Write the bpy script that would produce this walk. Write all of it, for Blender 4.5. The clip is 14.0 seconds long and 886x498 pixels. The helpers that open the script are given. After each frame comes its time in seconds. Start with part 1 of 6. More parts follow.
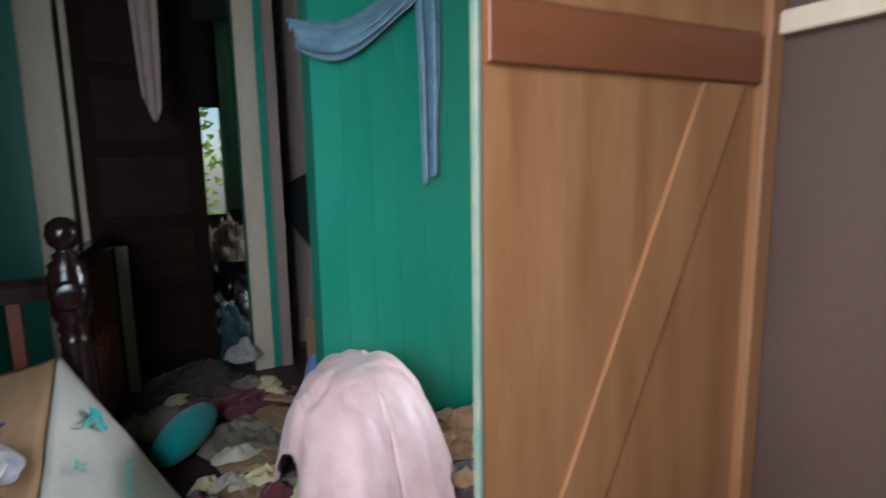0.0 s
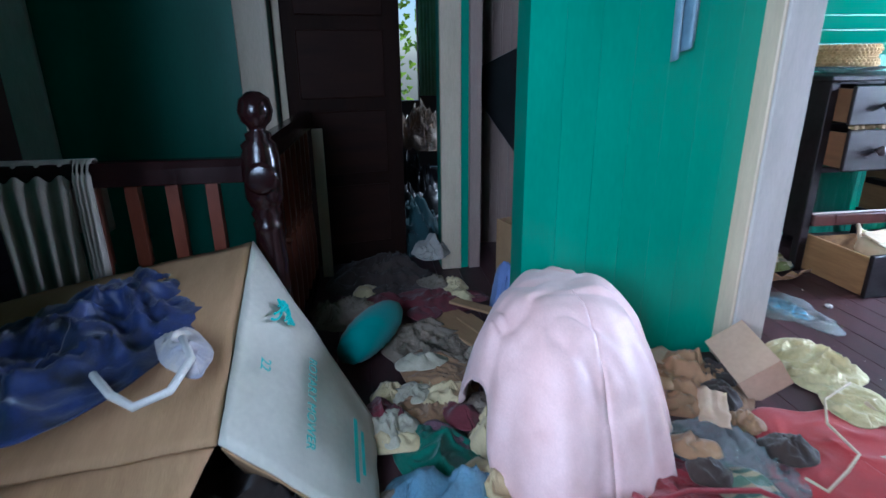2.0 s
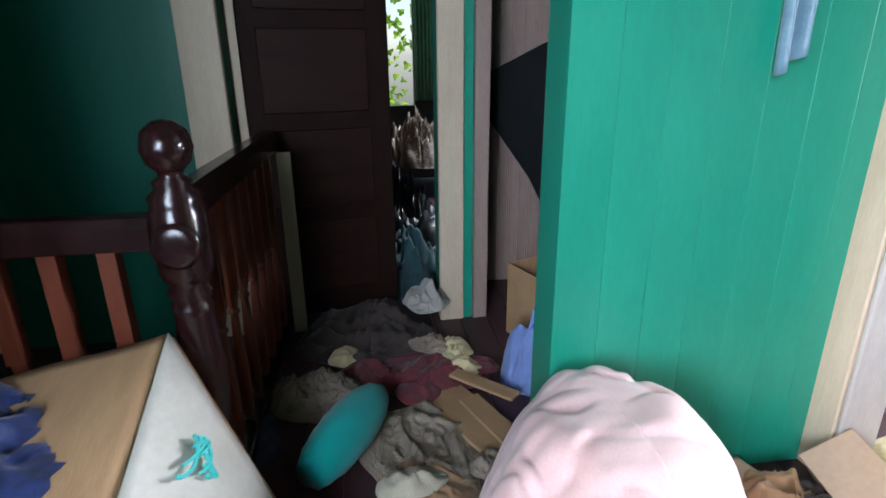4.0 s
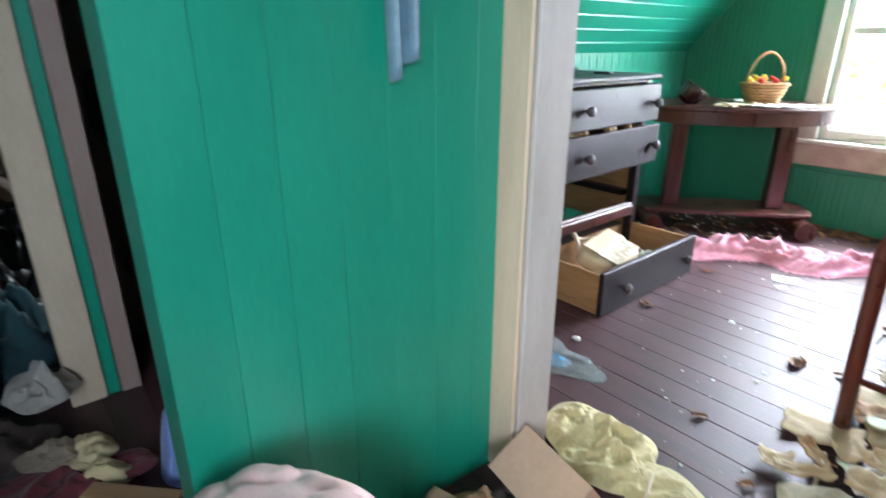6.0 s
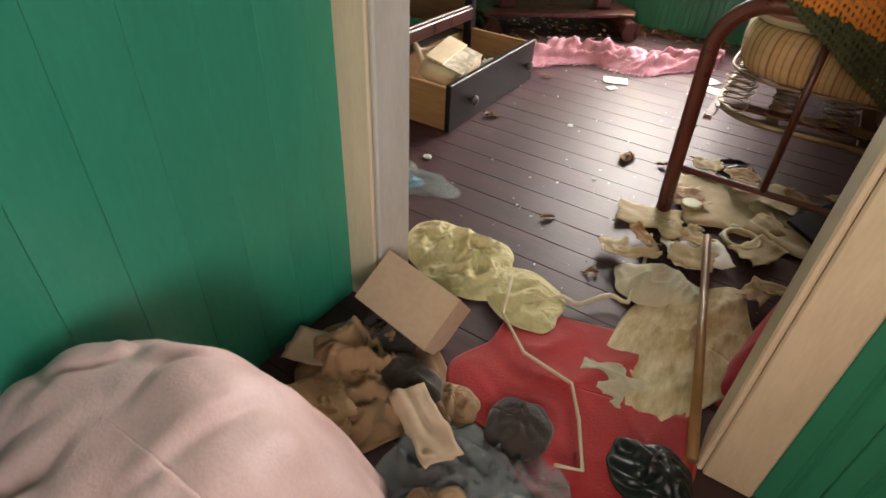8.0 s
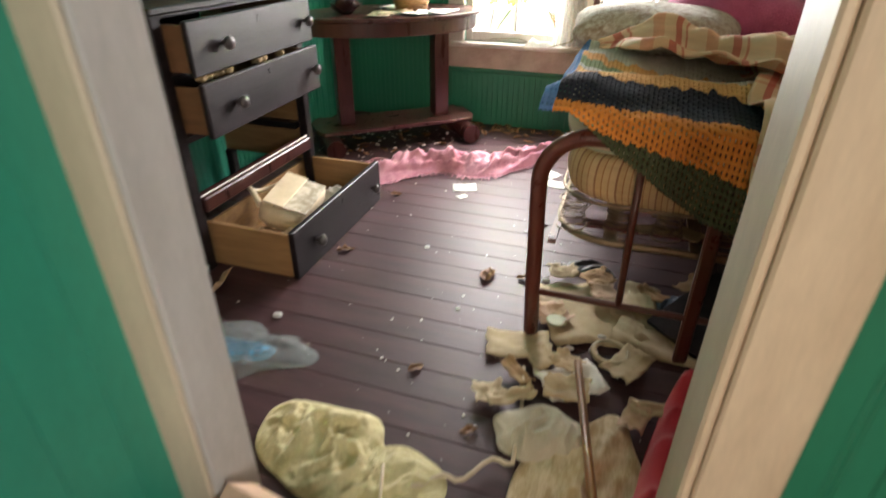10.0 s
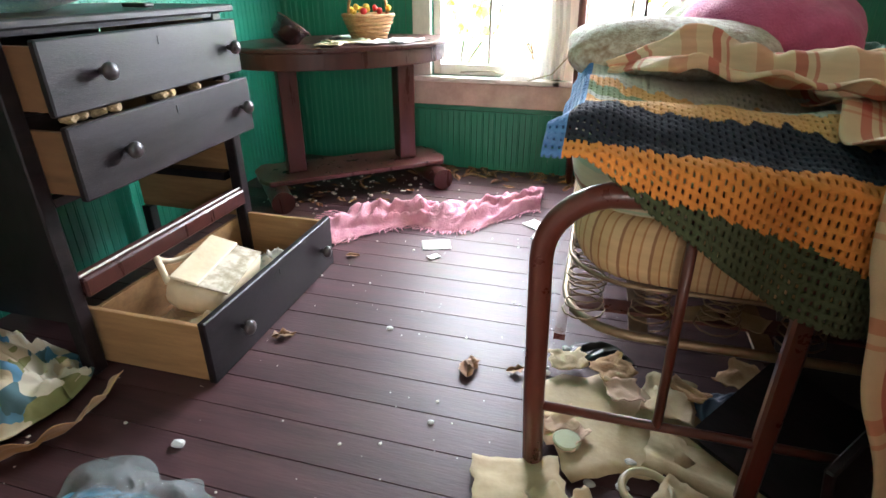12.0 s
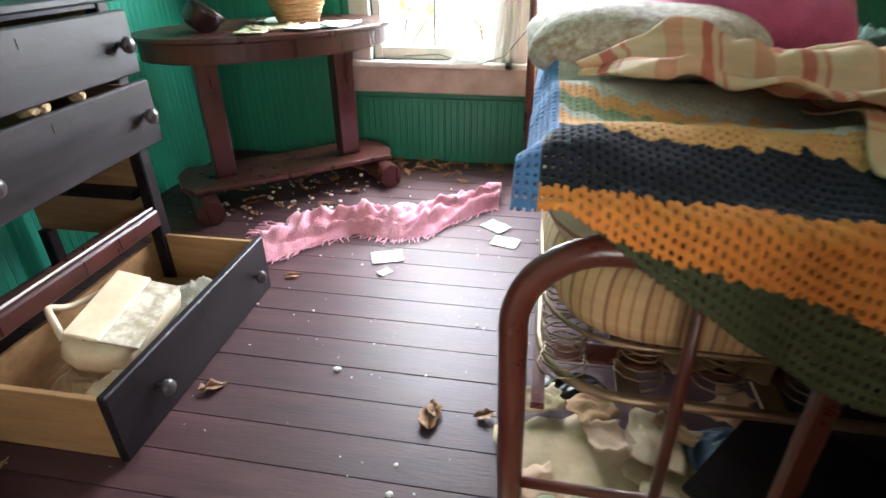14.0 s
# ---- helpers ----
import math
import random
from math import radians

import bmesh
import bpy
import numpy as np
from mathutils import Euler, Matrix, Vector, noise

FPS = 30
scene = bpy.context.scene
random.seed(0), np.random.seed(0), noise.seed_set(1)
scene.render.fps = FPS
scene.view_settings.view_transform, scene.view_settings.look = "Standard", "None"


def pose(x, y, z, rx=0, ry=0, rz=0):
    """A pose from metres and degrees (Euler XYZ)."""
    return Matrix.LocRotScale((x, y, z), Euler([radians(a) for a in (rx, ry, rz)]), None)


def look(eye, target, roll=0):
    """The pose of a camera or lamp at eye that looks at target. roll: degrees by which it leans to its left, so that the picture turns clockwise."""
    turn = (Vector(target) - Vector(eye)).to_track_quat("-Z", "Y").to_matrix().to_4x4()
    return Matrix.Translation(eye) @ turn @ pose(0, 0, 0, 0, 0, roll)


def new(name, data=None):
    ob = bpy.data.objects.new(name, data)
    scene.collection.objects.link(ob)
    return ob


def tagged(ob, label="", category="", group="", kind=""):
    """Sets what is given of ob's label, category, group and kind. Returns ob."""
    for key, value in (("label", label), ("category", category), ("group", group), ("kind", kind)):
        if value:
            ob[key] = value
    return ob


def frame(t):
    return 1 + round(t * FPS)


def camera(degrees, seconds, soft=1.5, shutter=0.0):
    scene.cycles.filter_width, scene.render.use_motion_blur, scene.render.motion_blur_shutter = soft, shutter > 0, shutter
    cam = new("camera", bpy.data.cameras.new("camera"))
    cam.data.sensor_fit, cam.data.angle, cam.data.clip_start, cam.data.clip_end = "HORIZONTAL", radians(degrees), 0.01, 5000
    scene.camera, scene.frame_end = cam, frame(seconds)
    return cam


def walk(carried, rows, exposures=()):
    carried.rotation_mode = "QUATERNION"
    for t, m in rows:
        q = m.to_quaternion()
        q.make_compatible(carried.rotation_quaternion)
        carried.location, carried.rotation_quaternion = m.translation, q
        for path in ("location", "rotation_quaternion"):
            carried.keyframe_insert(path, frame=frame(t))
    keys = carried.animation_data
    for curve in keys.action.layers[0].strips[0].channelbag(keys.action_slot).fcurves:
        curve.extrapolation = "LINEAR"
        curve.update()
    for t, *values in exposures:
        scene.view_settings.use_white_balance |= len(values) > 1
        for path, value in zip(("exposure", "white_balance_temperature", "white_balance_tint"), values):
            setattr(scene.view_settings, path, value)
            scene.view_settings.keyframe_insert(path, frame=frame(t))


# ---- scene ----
cam = camera(77.5, 14.0, 1.5, 0.5)
PATH = [
    (0, (2.355, -2.197, 1.096), (0.594, -1.297, 0.797), -0.95),
    (0.5, (2.282, -2.181, 1.026), (0.446, -1.495, 0.628), -1.03),
    (1, (2.215, -2.141, 0.994), (0.404, -1.554, 0.381), -1.18),
    (1.5, (2.118, -2.161, 1.052), (0.282, -1.726, 0.388), -0.89),
    (2, (1.962, -2.174, 1.038), (0.091, -1.907, 0.385), -0.67),
    (4.5, (1.307, -2.018, 1.097), (-0.556, -1.737, 0.427), -0.50),
    (5, (1.216, -1.888, 1.157), (-0.590, -1.383, 0.461), 0.12),
    (5.5, (1.160, -1.814, 1.140), (-0.494, -0.918, 0.462), -0.01),
    (6, (1.183, -1.822, 1.086), (-0.265, -0.633, 0.386), -0.03),
    (6.5, (1.201, -1.780, 0.983), (-0.086, -0.524, 0.107), -0.56),
    (7, (1.147, -1.764, 0.936), (0.083, -0.545, -0.239), -0.33),
    (9.5, (1.076, -1.646, 1.153), (0.442, -0.119, 0.028), 0.43),
    (10, (1.070, -1.480, 1.147), (0.517, 0.161, 0.147), 0.12),
    (10.5, (1.011, -1.196, 1.140), (0.505, 0.499, 0.206), -0.07),
    (11, (0.987, -1.067, 1.121), (0.505, 0.661, 0.237), 0.07),
    (11.5, (0.946, -1.047, 1.074), (0.467, 0.689, 0.204), 0.08),
    (12, (0.940, -1.006, 1.024), (0.456, 0.723, 0.144), -0.02),
    (12.5, (0.940, -0.980, 1.012), (0.461, 0.736, 0.104), -0.17),
    (13, (1.009, -0.936, 1.093), (0.594, 0.785, 0.164), -0.56),
    (13.5, (0.978, -0.887, 1.109), (0.669, 0.858, 0.183), -0.24),
    (14, (0.885, -0.738, 1.059), (0.568, 0.980, 0.086), -0.57),
]
EXPOSURES = [
    (0.0, 0.0, 5500, 8), (0.5, 0.2, 5200, 8), (1.5, 0.05, 4800, 8), (2.2, 0.25, 4650, 8), (4.3, 0.9, 5500, 10), (5.5, 0.75, 5200, 5),
    (6.4, -0.1, 6100, 7), (7.0, -0.35, 7000, 12), (9.5, -0.35, 7100, 8), (10.0, -0.3, 6700, 8), (10.5, -0.15, 6000, 7), (11.5, 0.05, 5800, 6), (14.0, 0.1, 5800, 6),
]
walk(cam, [(t, look(eye, target, roll)) for t, eye, target, roll in PATH], EXPOSURES)

# ---- world and light ----
world = bpy.data.worlds.new("sky")
scene.world = world
world.use_nodes = True
wn = world.node_tree.nodes
sky = wn.new("ShaderNodeTexSky")
sky.sky_type, sky.sun_disc, sky.sun_elevation, sky.sun_rotation = "NISHITA", False, radians(48), radians(200)
world.node_tree.links.new(sky.outputs[0], wn["Background"].inputs[0])
wn["Background"].inputs[1].default_value = 0.12


def area_lamp(name, m, w, h, watts, colour=(1, 1, 1), spread=180):
    """A rectangular lamp: sky light in a window's opening, or added fill light."""
    data = bpy.data.lights.new(name, "AREA")
    data.spread = radians(spread)
    data.shape, data.size, data.size_y, data.energy, data.color = "RECTANGLE", w, h, watts, colour
    ob = new(name, data)
    ob.matrix_world = m
    return ob


sun = new("sun", bpy.data.lights.new("sun", "SUN"))
sun.data.energy, sun.data.angle, sun.data.color = 2.0, radians(3), (1, 0.96, 0.88)
sun.matrix_world = look((0, 0, 10), (3, -6, 0))

# ---- materials ----


def material(name, colour, colour2=None, rough=0.6, metal=0.0, scale=8.0, stretch=(1, 1, 1), bump=0.15, fine=60.0, spread=0.5, vary=0.0, spec=0.5, sheen=0.0):
    """A procedural surface: two colours mixed by broad noise, fine grain in the relief, per-object variation."""
    m = bpy.data.materials.new(name)
    m.use_nodes = True
    n, l = m.node_tree.nodes, m.node_tree.links
    b = n["Principled BSDF"]
    b.inputs["Metallic"].default_value = metal
    b.inputs["Specular IOR Level"].default_value = spec
    b.inputs["Sheen Weight"].default_value = sheen
    tc = n.new("ShaderNodeTexCoord")
    mp = n.new("ShaderNodeMapping")
    mp.inputs["Scale"].default_value = stretch
    l.new(tc.outputs["Object"], mp.inputs[0])
    info = n.new("ShaderNodeObjectInfo")
    big = n.new("ShaderNodeTexNoise")
    big.noise_dimensions = "4D"
    big.inputs["Scale"].default_value, big.inputs["Detail"].default_value, big.inputs["Roughness"].default_value = scale, 6, 0.62
    l.new(mp.outputs[0], big.inputs["Vector"])
    wmul = n.new("ShaderNodeMath")
    wmul.operation = "MULTIPLY"
    wmul.inputs[1].default_value = 37.0
    l.new(info.outputs["Random"], wmul.inputs[0])
    l.new(wmul.outputs[0], big.inputs["W"])
    ramp = n.new("ShaderNodeValToRGB")
    ramp.color_ramp.elements[0].position, ramp.color_ramp.elements[1].position = 0.5 - spread * 0.4, 0.5 + spread * 0.4
    ramp.color_ramp.elements[0].color = (*(colour2 or tuple(c * 0.75 for c in colour)), 1)
    ramp.color_ramp.elements[1].color = (*colour, 1)
    l.new(big.outputs[0], ramp.inputs[0])
    small = n.new("ShaderNodeTexNoise")
    small.inputs["Scale"].default_value, small.inputs["Detail"].default_value = fine, 4
    l.new(mp.outputs[0], small.inputs["Vector"])
    hsv = n.new("ShaderNodeHueSaturation")
    l.new(ramp.outputs[0], hsv.inputs["Color"])
    vm = n.new("ShaderNodeMapRange")
    vm.inputs["To Min"].default_value, vm.inputs["To Max"].default_value = 0.88, 1.12
    l.new(small.outputs[0], vm.inputs["Value"])
    vo = n.new("ShaderNodeMapRange")
    vo.inputs["To Min"].default_value, vo.inputs["To Max"].default_value = 1 - vary, 1 + vary
    l.new(info.outputs["Random"], vo.inputs["Value"])
    mul = n.new("ShaderNodeMath")
    mul.operation = "MULTIPLY"
    l.new(vm.outputs[0], mul.inputs[0])
    l.new(vo.outputs[0], mul.inputs[1])
    l.new(mul.outputs[0], hsv.inputs["Value"])
    l.new(hsv.outputs[0], b.inputs["Base Color"])
    rr = n.new("ShaderNodeMapRange")
    rr.inputs["To Min"].default_value, rr.inputs["To Max"].default_value = max(0.02, rough - 0.12), min(1, rough + 0.12)
    l.new(big.outputs[0], rr.inputs["Value"])
    l.new(rr.outputs[0], b.inputs["Roughness"])
    if bump:
        bp = n.new("ShaderNodeBump")
        bp.inputs["Strength"].default_value, bp.inputs["Distance"].default_value = bump, 0.004
        l.new(small.outputs[0], bp.inputs["Height"])
        l.new(bp.outputs[0], b.inputs["Normal"])
    return m


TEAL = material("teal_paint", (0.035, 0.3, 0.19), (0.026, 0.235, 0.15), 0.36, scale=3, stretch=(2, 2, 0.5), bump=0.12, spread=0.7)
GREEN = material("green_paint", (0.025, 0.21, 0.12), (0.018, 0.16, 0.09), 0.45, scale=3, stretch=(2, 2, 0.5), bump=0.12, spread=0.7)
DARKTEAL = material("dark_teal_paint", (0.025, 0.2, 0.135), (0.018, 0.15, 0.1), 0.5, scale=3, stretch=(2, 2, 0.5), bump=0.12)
CREAM = material("cream_paint", (0.62, 0.5, 0.36), (0.5, 0.39, 0.27), 0.5, scale=5, stretch=(3, 3, 0.6), bump=0.15)
WHITEPAINT = material("white_paint", (0.72, 0.68, 0.62), (0.58, 0.53, 0.46), 0.5, scale=6, stretch=(3, 3, 0.6), bump=0.2)
# white paint darkened in colour, standing in for weaker light on the left jamb
JAMBPAINT = material("dimmed_white_paint", (0.5, 0.46, 0.42), (0.4, 0.36, 0.32), 0.55, scale=6, stretch=(3, 3, 0.6), bump=0.2)
FLOORWOOD = material("oxblood_floor_paint", (0.08, 0.036, 0.039), (0.04, 0.019, 0.021), 0.48, scale=6, stretch=(0.5, 4, 4), bump=0.16, fine=40, vary=0.16, spec=0.36)
DARKWOOD = material("dark_stained_wood", (0.02, 0.014, 0.016), (0.004, 0.003, 0.003), 0.42, scale=5, stretch=(6, 0.7, 6), bump=0.2, fine=80, spec=0.3, spread=0.4)
REDWOOD = material("red_brown_varnish", (0.07, 0.02, 0.016), (0.036, 0.011, 0.009), 0.3, scale=5, stretch=(5, 5, 0.7), bump=0.1, fine=80)
# darker copy of the raw drawer wood, with the upper drawers' shade in its colour
SHADEDWOOD = material("shaded_drawer_wood", (0.17, 0.085, 0.035), (0.1, 0.05, 0.02), 0.6, scale=5, stretch=(1, 6, 8), bump=0.2, fine=90)
RAWWOOD = material("raw_drawer_wood", (0.36, 0.21, 0.085), (0.22, 0.115, 0.045), 0.65, scale=5, stretch=(1, 6, 8), bump=0.2, fine=90)
ORANGEWOOD = material("orange_varnished_wood", (0.34, 0.15, 0.058), (0.215, 0.083, 0.028), 0.5, scale=4, stretch=(5, 5, 0.5), bump=0.16, fine=70)
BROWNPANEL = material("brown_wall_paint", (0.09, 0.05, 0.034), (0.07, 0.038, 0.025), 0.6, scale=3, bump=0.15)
PINKBROWN = material("pink_brown_paneling", (0.34, 0.24, 0.2), (0.27, 0.18, 0.15), 0.55, scale=4, stretch=(4, 4, 0.6), bump=0.15)
BLACKDOOR = material("near_black_brown_wood", (0.022, 0.009, 0.006), (0.012, 0.005, 0.003), 0.6, scale=4, stretch=(6, 6, 0.8), bump=0.2, spec=0.12)
# tan for unseen bedroom walls, picked to bounce warm light
LINING = material("tan_bounce_lining", (0.46, 0.34, 0.25), (0.36, 0.25, 0.18), 0.8, scale=3)
CEILING = material("ceiling_paint", (0.4, 0.42, 0.38), (0.3, 0.32, 0.28), 0.7, scale=3)
IRON = material("brown_enamelled_iron", (0.11, 0.027, 0.016), (0.07, 0.018, 0.012), 0.3, scale=12, bump=0.1, spec=0.6)

# ---- mesh helpers ----


def mesh_of(name, bm, mat, smooth=False):
    me = bpy.data.meshes.new(name)
    bm.normal_update()
    if smooth:
        for f in bm.faces:
            f.smooth = True
    bm.to_mesh(me)
    bm.free()
    for mm in (mat if isinstance(mat, (list, tuple)) else [mat]):
        me.materials.append(mm)
    return me


def part(name, bm, mat, parent=None, label="", smooth=False, m=None):
    ob = new(name, bm if isinstance(bm, bpy.types.Mesh) else mesh_of(name, bm, mat, smooth))
    if parent is not None:
        ob.parent = parent
    if m is not None:
        ob.matrix_basis = m
    if label:
        ob["label"] = label
    return ob


def thing(name, m, label, category, group="", kind=""):
    ob = new(name)
    ob.empty_display_size = 0.05
    ob.matrix_basis = m
    return tagged(ob, label, category, group, kind)


def box(x0, y0, z0, x1, y1, z1, bevel=0.0, bm=None, seg=1):
    own = bm is None
    bm = bm or bmesh.new()
    r = bmesh.ops.create_cube(bm, size=1.0)
    bmesh.ops.scale(bm, vec=(x1 - x0, y1 - y0, z1 - z0), verts=r["verts"])
    bmesh.ops.translate(bm, vec=((x0 + x1) / 2, (y0 + y1) / 2, (z0 + z1) / 2), verts=r["verts"])
    if bevel:
        es = list({e for v in r["verts"] for e in v.link_edges})
        bmesh.ops.bevel(bm, geom=es, offset=bevel, segments=seg, affect="EDGES", profile=0.5)
    return bm


def prism(outline, z0, z1, bevel=0.0, axis="z"):
    """A solid from a closed outline of (u, v), drawn out along an axis."""
    bm = bmesh.new()
    place = {"z": lambda u, v, w: (u, v, w), "y": lambda u, v, w: (u, w, v), "x": lambda u, v, w: (w, u, v)}[axis]
    a = [bm.verts.new(place(u, v, z0)) for u, v in outline]
    b = [bm.verts.new(place(u, v, z1)) for u, v in outline]
    k = len(a)
    bm.faces.new(a[::-1])
    bm.faces.new(b)
    for i in range(k):
        bm.faces.new((a[i], a[(i + 1) % k], b[(i + 1) % k], b[i]))
    bmesh.ops.recalc_face_normals(bm, faces=bm.faces)
    if bevel:
        bmesh.ops.bevel(bm, geom=[e for e in bm.edges if e.calc_face_angle(0) > 0.6], offset=bevel, segments=2, affect="EDGES", profile=0.5)
    return bm


def lathe(profile, steps=20):
    """A turned solid about z from (radius, height) pairs, bottom to top."""
    bm = bmesh.new()
    rings = []
    for r, z in profile:
        rings.append([bm.verts.new((r * math.cos(2 * math.pi * i / steps), r * math.sin(2 * math.pi * i / steps), z)) for i in range(steps)])
    for a, b in zip(rings, rings[1:]):
        for i in range(steps):
            bm.faces.new((a[i], a[(i + 1) % steps], b[(i + 1) % steps], b[i]))
    bm.faces.new(rings[0][::-1])
    bm.faces.new(rings[-1])
    return bm


def tube(points, radius, steps=10, closed=False, bm=None, taper=None):
    """A round bar along points."""
    bm = bm or bmesh.new()
    pts = [Vector(p) for p in points]
    k = len(pts)
    rings, side = [], None
    for i, p in enumerate(pts):
        if closed:
            d = pts[(i + 1) % k] - pts[i - 1]
        else:
            d = pts[min(i + 1, k - 1)] - pts[max(i - 1, 0)]
        d.normalize()
        if side is None:
            side = d.orthogonal().normalized()
        side = (side - d * side.dot(d)).normalized()
        up = d.cross(side)
        r = radius if taper is None else radius * taper(i / (k - 1))
        rings.append([bm.verts.new(p + (side * math.cos(2 * math.pi * j / steps) + up * math.sin(2 * math.pi * j / steps)) * r) for j in range(steps)])
    for i in range(k if closed else k - 1):
        a, b = rings[i], rings[(i + 1) % k]
        for j in range(steps):
            bm.faces.new((a[j], a[(j + 1) % steps], b[(j + 1) % steps], b[j]))
    if not closed:
        bm.faces.new(rings[0][::-1])
        bm.faces.new(rings[-1])
    return bm


def structure(name, bm, mat, label, category, smooth=False):
    return tagged(part(name, bm, mat, smooth=smooth), label, category, kind="structure")


def opened_wall(name, m, length, z0, z1, thick, holes, mat, label):
    """A wall along local x, its seen face at local y = 0, its body towards +y, with openings (x0, z0, x1, z1)."""
    bm = bmesh.new()
    xs = sorted({0.0, length, *[h[0] for h in holes], *[h[2] for h in holes]})
    for a, b in zip(xs, xs[1:]):
        cuts = sorted((h[1], h[3]) for h in holes if h[0] <= a + 1e-6 and h[2] >= b - 1e-6)
        z = z0
        for c0, c1 in cuts:
            if c0 > z + 1e-6:
                box(a, 0, z, b, thick, c0, bm=bm)
            z = c1
        if z < z1 - 1e-6:
            box(a, 0, z, b, thick, z1, bm=bm)
    ob = structure(name, bm, mat, label, "wall")
    ob.matrix_basis = m
    return ob


def plank_mesh(name, w, h, t, mat):
    """One beaded board, standing: width along x, seen face at y = -t, bead grooves in its middle and at its edge."""
    g = 0.0019
    out = [(0.0004, 0), (0.0004, -t + g), (g + 0.0004, -t), (w / 2 - 0.008, -t), (w / 2 - 0.005, -t + g), (w / 2, -t - 0.001), (w / 2 + 0.005, -t + g), (w / 2 + 0.008, -t), (w - g - 0.0004, -t), (w - 0.0004, -t + g), (w - 0.0004, 0)]
    return mesh_of(name, prism(out, 0, h), mat)


def beadboard(parent, me_for, x0, x1, z0, z1, w=0.085, holes=()):
    """Boards side by side on a wall's seen face; they stop at the openings."""
    cache = {}
    x = x0
    while x < x1 - 1e-4:
        cuts = sorted((h[1], h[3]) for h in holes if h[0] < x + w - 0.004 and h[2] > x + 0.004)
        z = z0
        runs = []
        for c0, c1 in cuts:
            if c0 - z > 0.02:
                runs.append((z, c0))
            z = max(z, c1)
        if z1 - z > 0.02:
            runs.append((z, z1))
        ww = round(min(w, x1 - x), 3)
        for a, b in runs:
            key = (ww, round(b - a, 3))
            if ww < 0.03:
                continue
            if key not in cache:
                cache[key] = plank_mesh("board", ww, b - a, 0.012, me_for)
            part("board", cache[key], None, parent, m=Matrix.Translation((x, 0, a)))
        x += w

# ---- the large structure ----
KNEE, GABLE, DOORY, EAST = -0.92, 2.13, -0.945, 2.9
RZ = lambda x, y, rz: pose(x, y, 0, 0, 0, rz)

# floors: a dark sheet under painted boards that run across the bedroom and the landing
floor = structure("floor", box(-4.2, -4.6, -0.06, 4.2, 2.32, -0.012), FLOORWOOD, "old tongue-and-groove floor painted dark oxblood red", "floor")
BOARD = 0.118


def floor_boards():
    rng = random.Random(4)
    y = -4.55
    cache = {}
    while y < 2.19:
        near = -3.0 < y
        cuts = [-4.15 if not near else -1.6]
        while cuts[-1] < 2.85:
            cuts.append(min(2.9, cuts[-1] + rng.uniform(2.4, 3.6)))
        for a, b in zip(cuts, cuts[1:]):
            key = round(b - a, 1)
            if key < 0.2:
                continue
            if key not in cache:
                cache[key] = mesh_of("floor_board", box(0, 0.0015, -0.014, key - 0.002, BOARD - 0.001, 0.0, bevel=0.0008), FLOORWOOD)
            part("floor_board", cache[key], None, floor, m=Matrix.Translation((a, y, 0)) @ pose(0, 0, 0, rng.uniform(-0.25, 0.25), 0, 0))
        y += BOARD


# windows in the gable wall: x0, z0, x1, z1
WINDOWS = ((0.0, 0.53, 0.635, 1.72), (0.79, 0.53, 1.3, 1.72))
wall_gable = opened_wall("wall_gable", RZ(-1.1, GABLE, 0), 4.1, 0, 2.5, 0.14, [(a + 1.1, b, c + 1.1, d) for a, b, c, d in WINDOWS], GREEN, "dark green beadboard gable wall with two windows")
wall_knee = opened_wall("wall_knee", RZ(KNEE, DOORY + 0.11, 90), GABLE - DOORY - 0.11, 0, 1.05, 0.1, [], TEAL, "teal beadboard knee wall behind the dresser")
# never in view; its tan keeps the bounced light from turning green
wall_east = opened_wall("wall_east", RZ(EAST, GABLE, -90), GABLE - DOORY - 0.11, 0, 2.5, 0.1, [], LINING, "unseen side wall of the bedroom, tan to bounce warm light")
# the partition with the doorway between landing and bedroom
DOOR = (0.40, 1.225)
wall_door = opened_wall("wall_door", RZ(-1.1, DOORY + 0.02, 0), 4.0, 0, 2.5, 0.09, [(DOOR[0] + 1.1, 0, DOOR[1] + 1.1, 2.05)], GREEN, "green painted partition with an open doorway")
# added unseen sheet that bounces warm light onto drawers and bed
opened_wall("wall_door_inner", RZ(-0.9, DOORY + 0.1102, 0), 3.75, 0, 2.48, 0.006, [(DOOR[0] + 0.88, 0, DOOR[1] + 0.92, 2.07)], LINING, "unseen tan sheet added inside the partition to bounce warm light")
# the teal partition beside the doorway
PAN_A, PAN_B = Vector((0.29, -1.675)), Vector((0.303, DOORY))
pan_dir = math.degrees(math.atan2(PAN_B.y - PAN_A.y, PAN_B.x - PAN_A.x))
PANL = (PAN_B - PAN_A).length
wall_teal = opened_wall("wall_teal", RZ(PAN_A.x, PAN_A.y, pan_dir), PANL, 0, 2.5, 0.13, [], TEAL, "bright teal painted board partition beside the bedroom doorway")
# the landing's far wall with the doorway to the dark room
WESTX = -0.72
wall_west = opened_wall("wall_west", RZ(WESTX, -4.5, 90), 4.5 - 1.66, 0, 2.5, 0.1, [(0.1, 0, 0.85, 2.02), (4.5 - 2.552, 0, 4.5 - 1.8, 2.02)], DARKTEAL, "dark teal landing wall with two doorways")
wall_alcove = opened_wall("wall_alcove", RZ(-1.1, -1.66, 90), 0.75, 0, 2.5, 0.08, [], PINKBROWN, "pinkish brown panelled wall of the alcove")
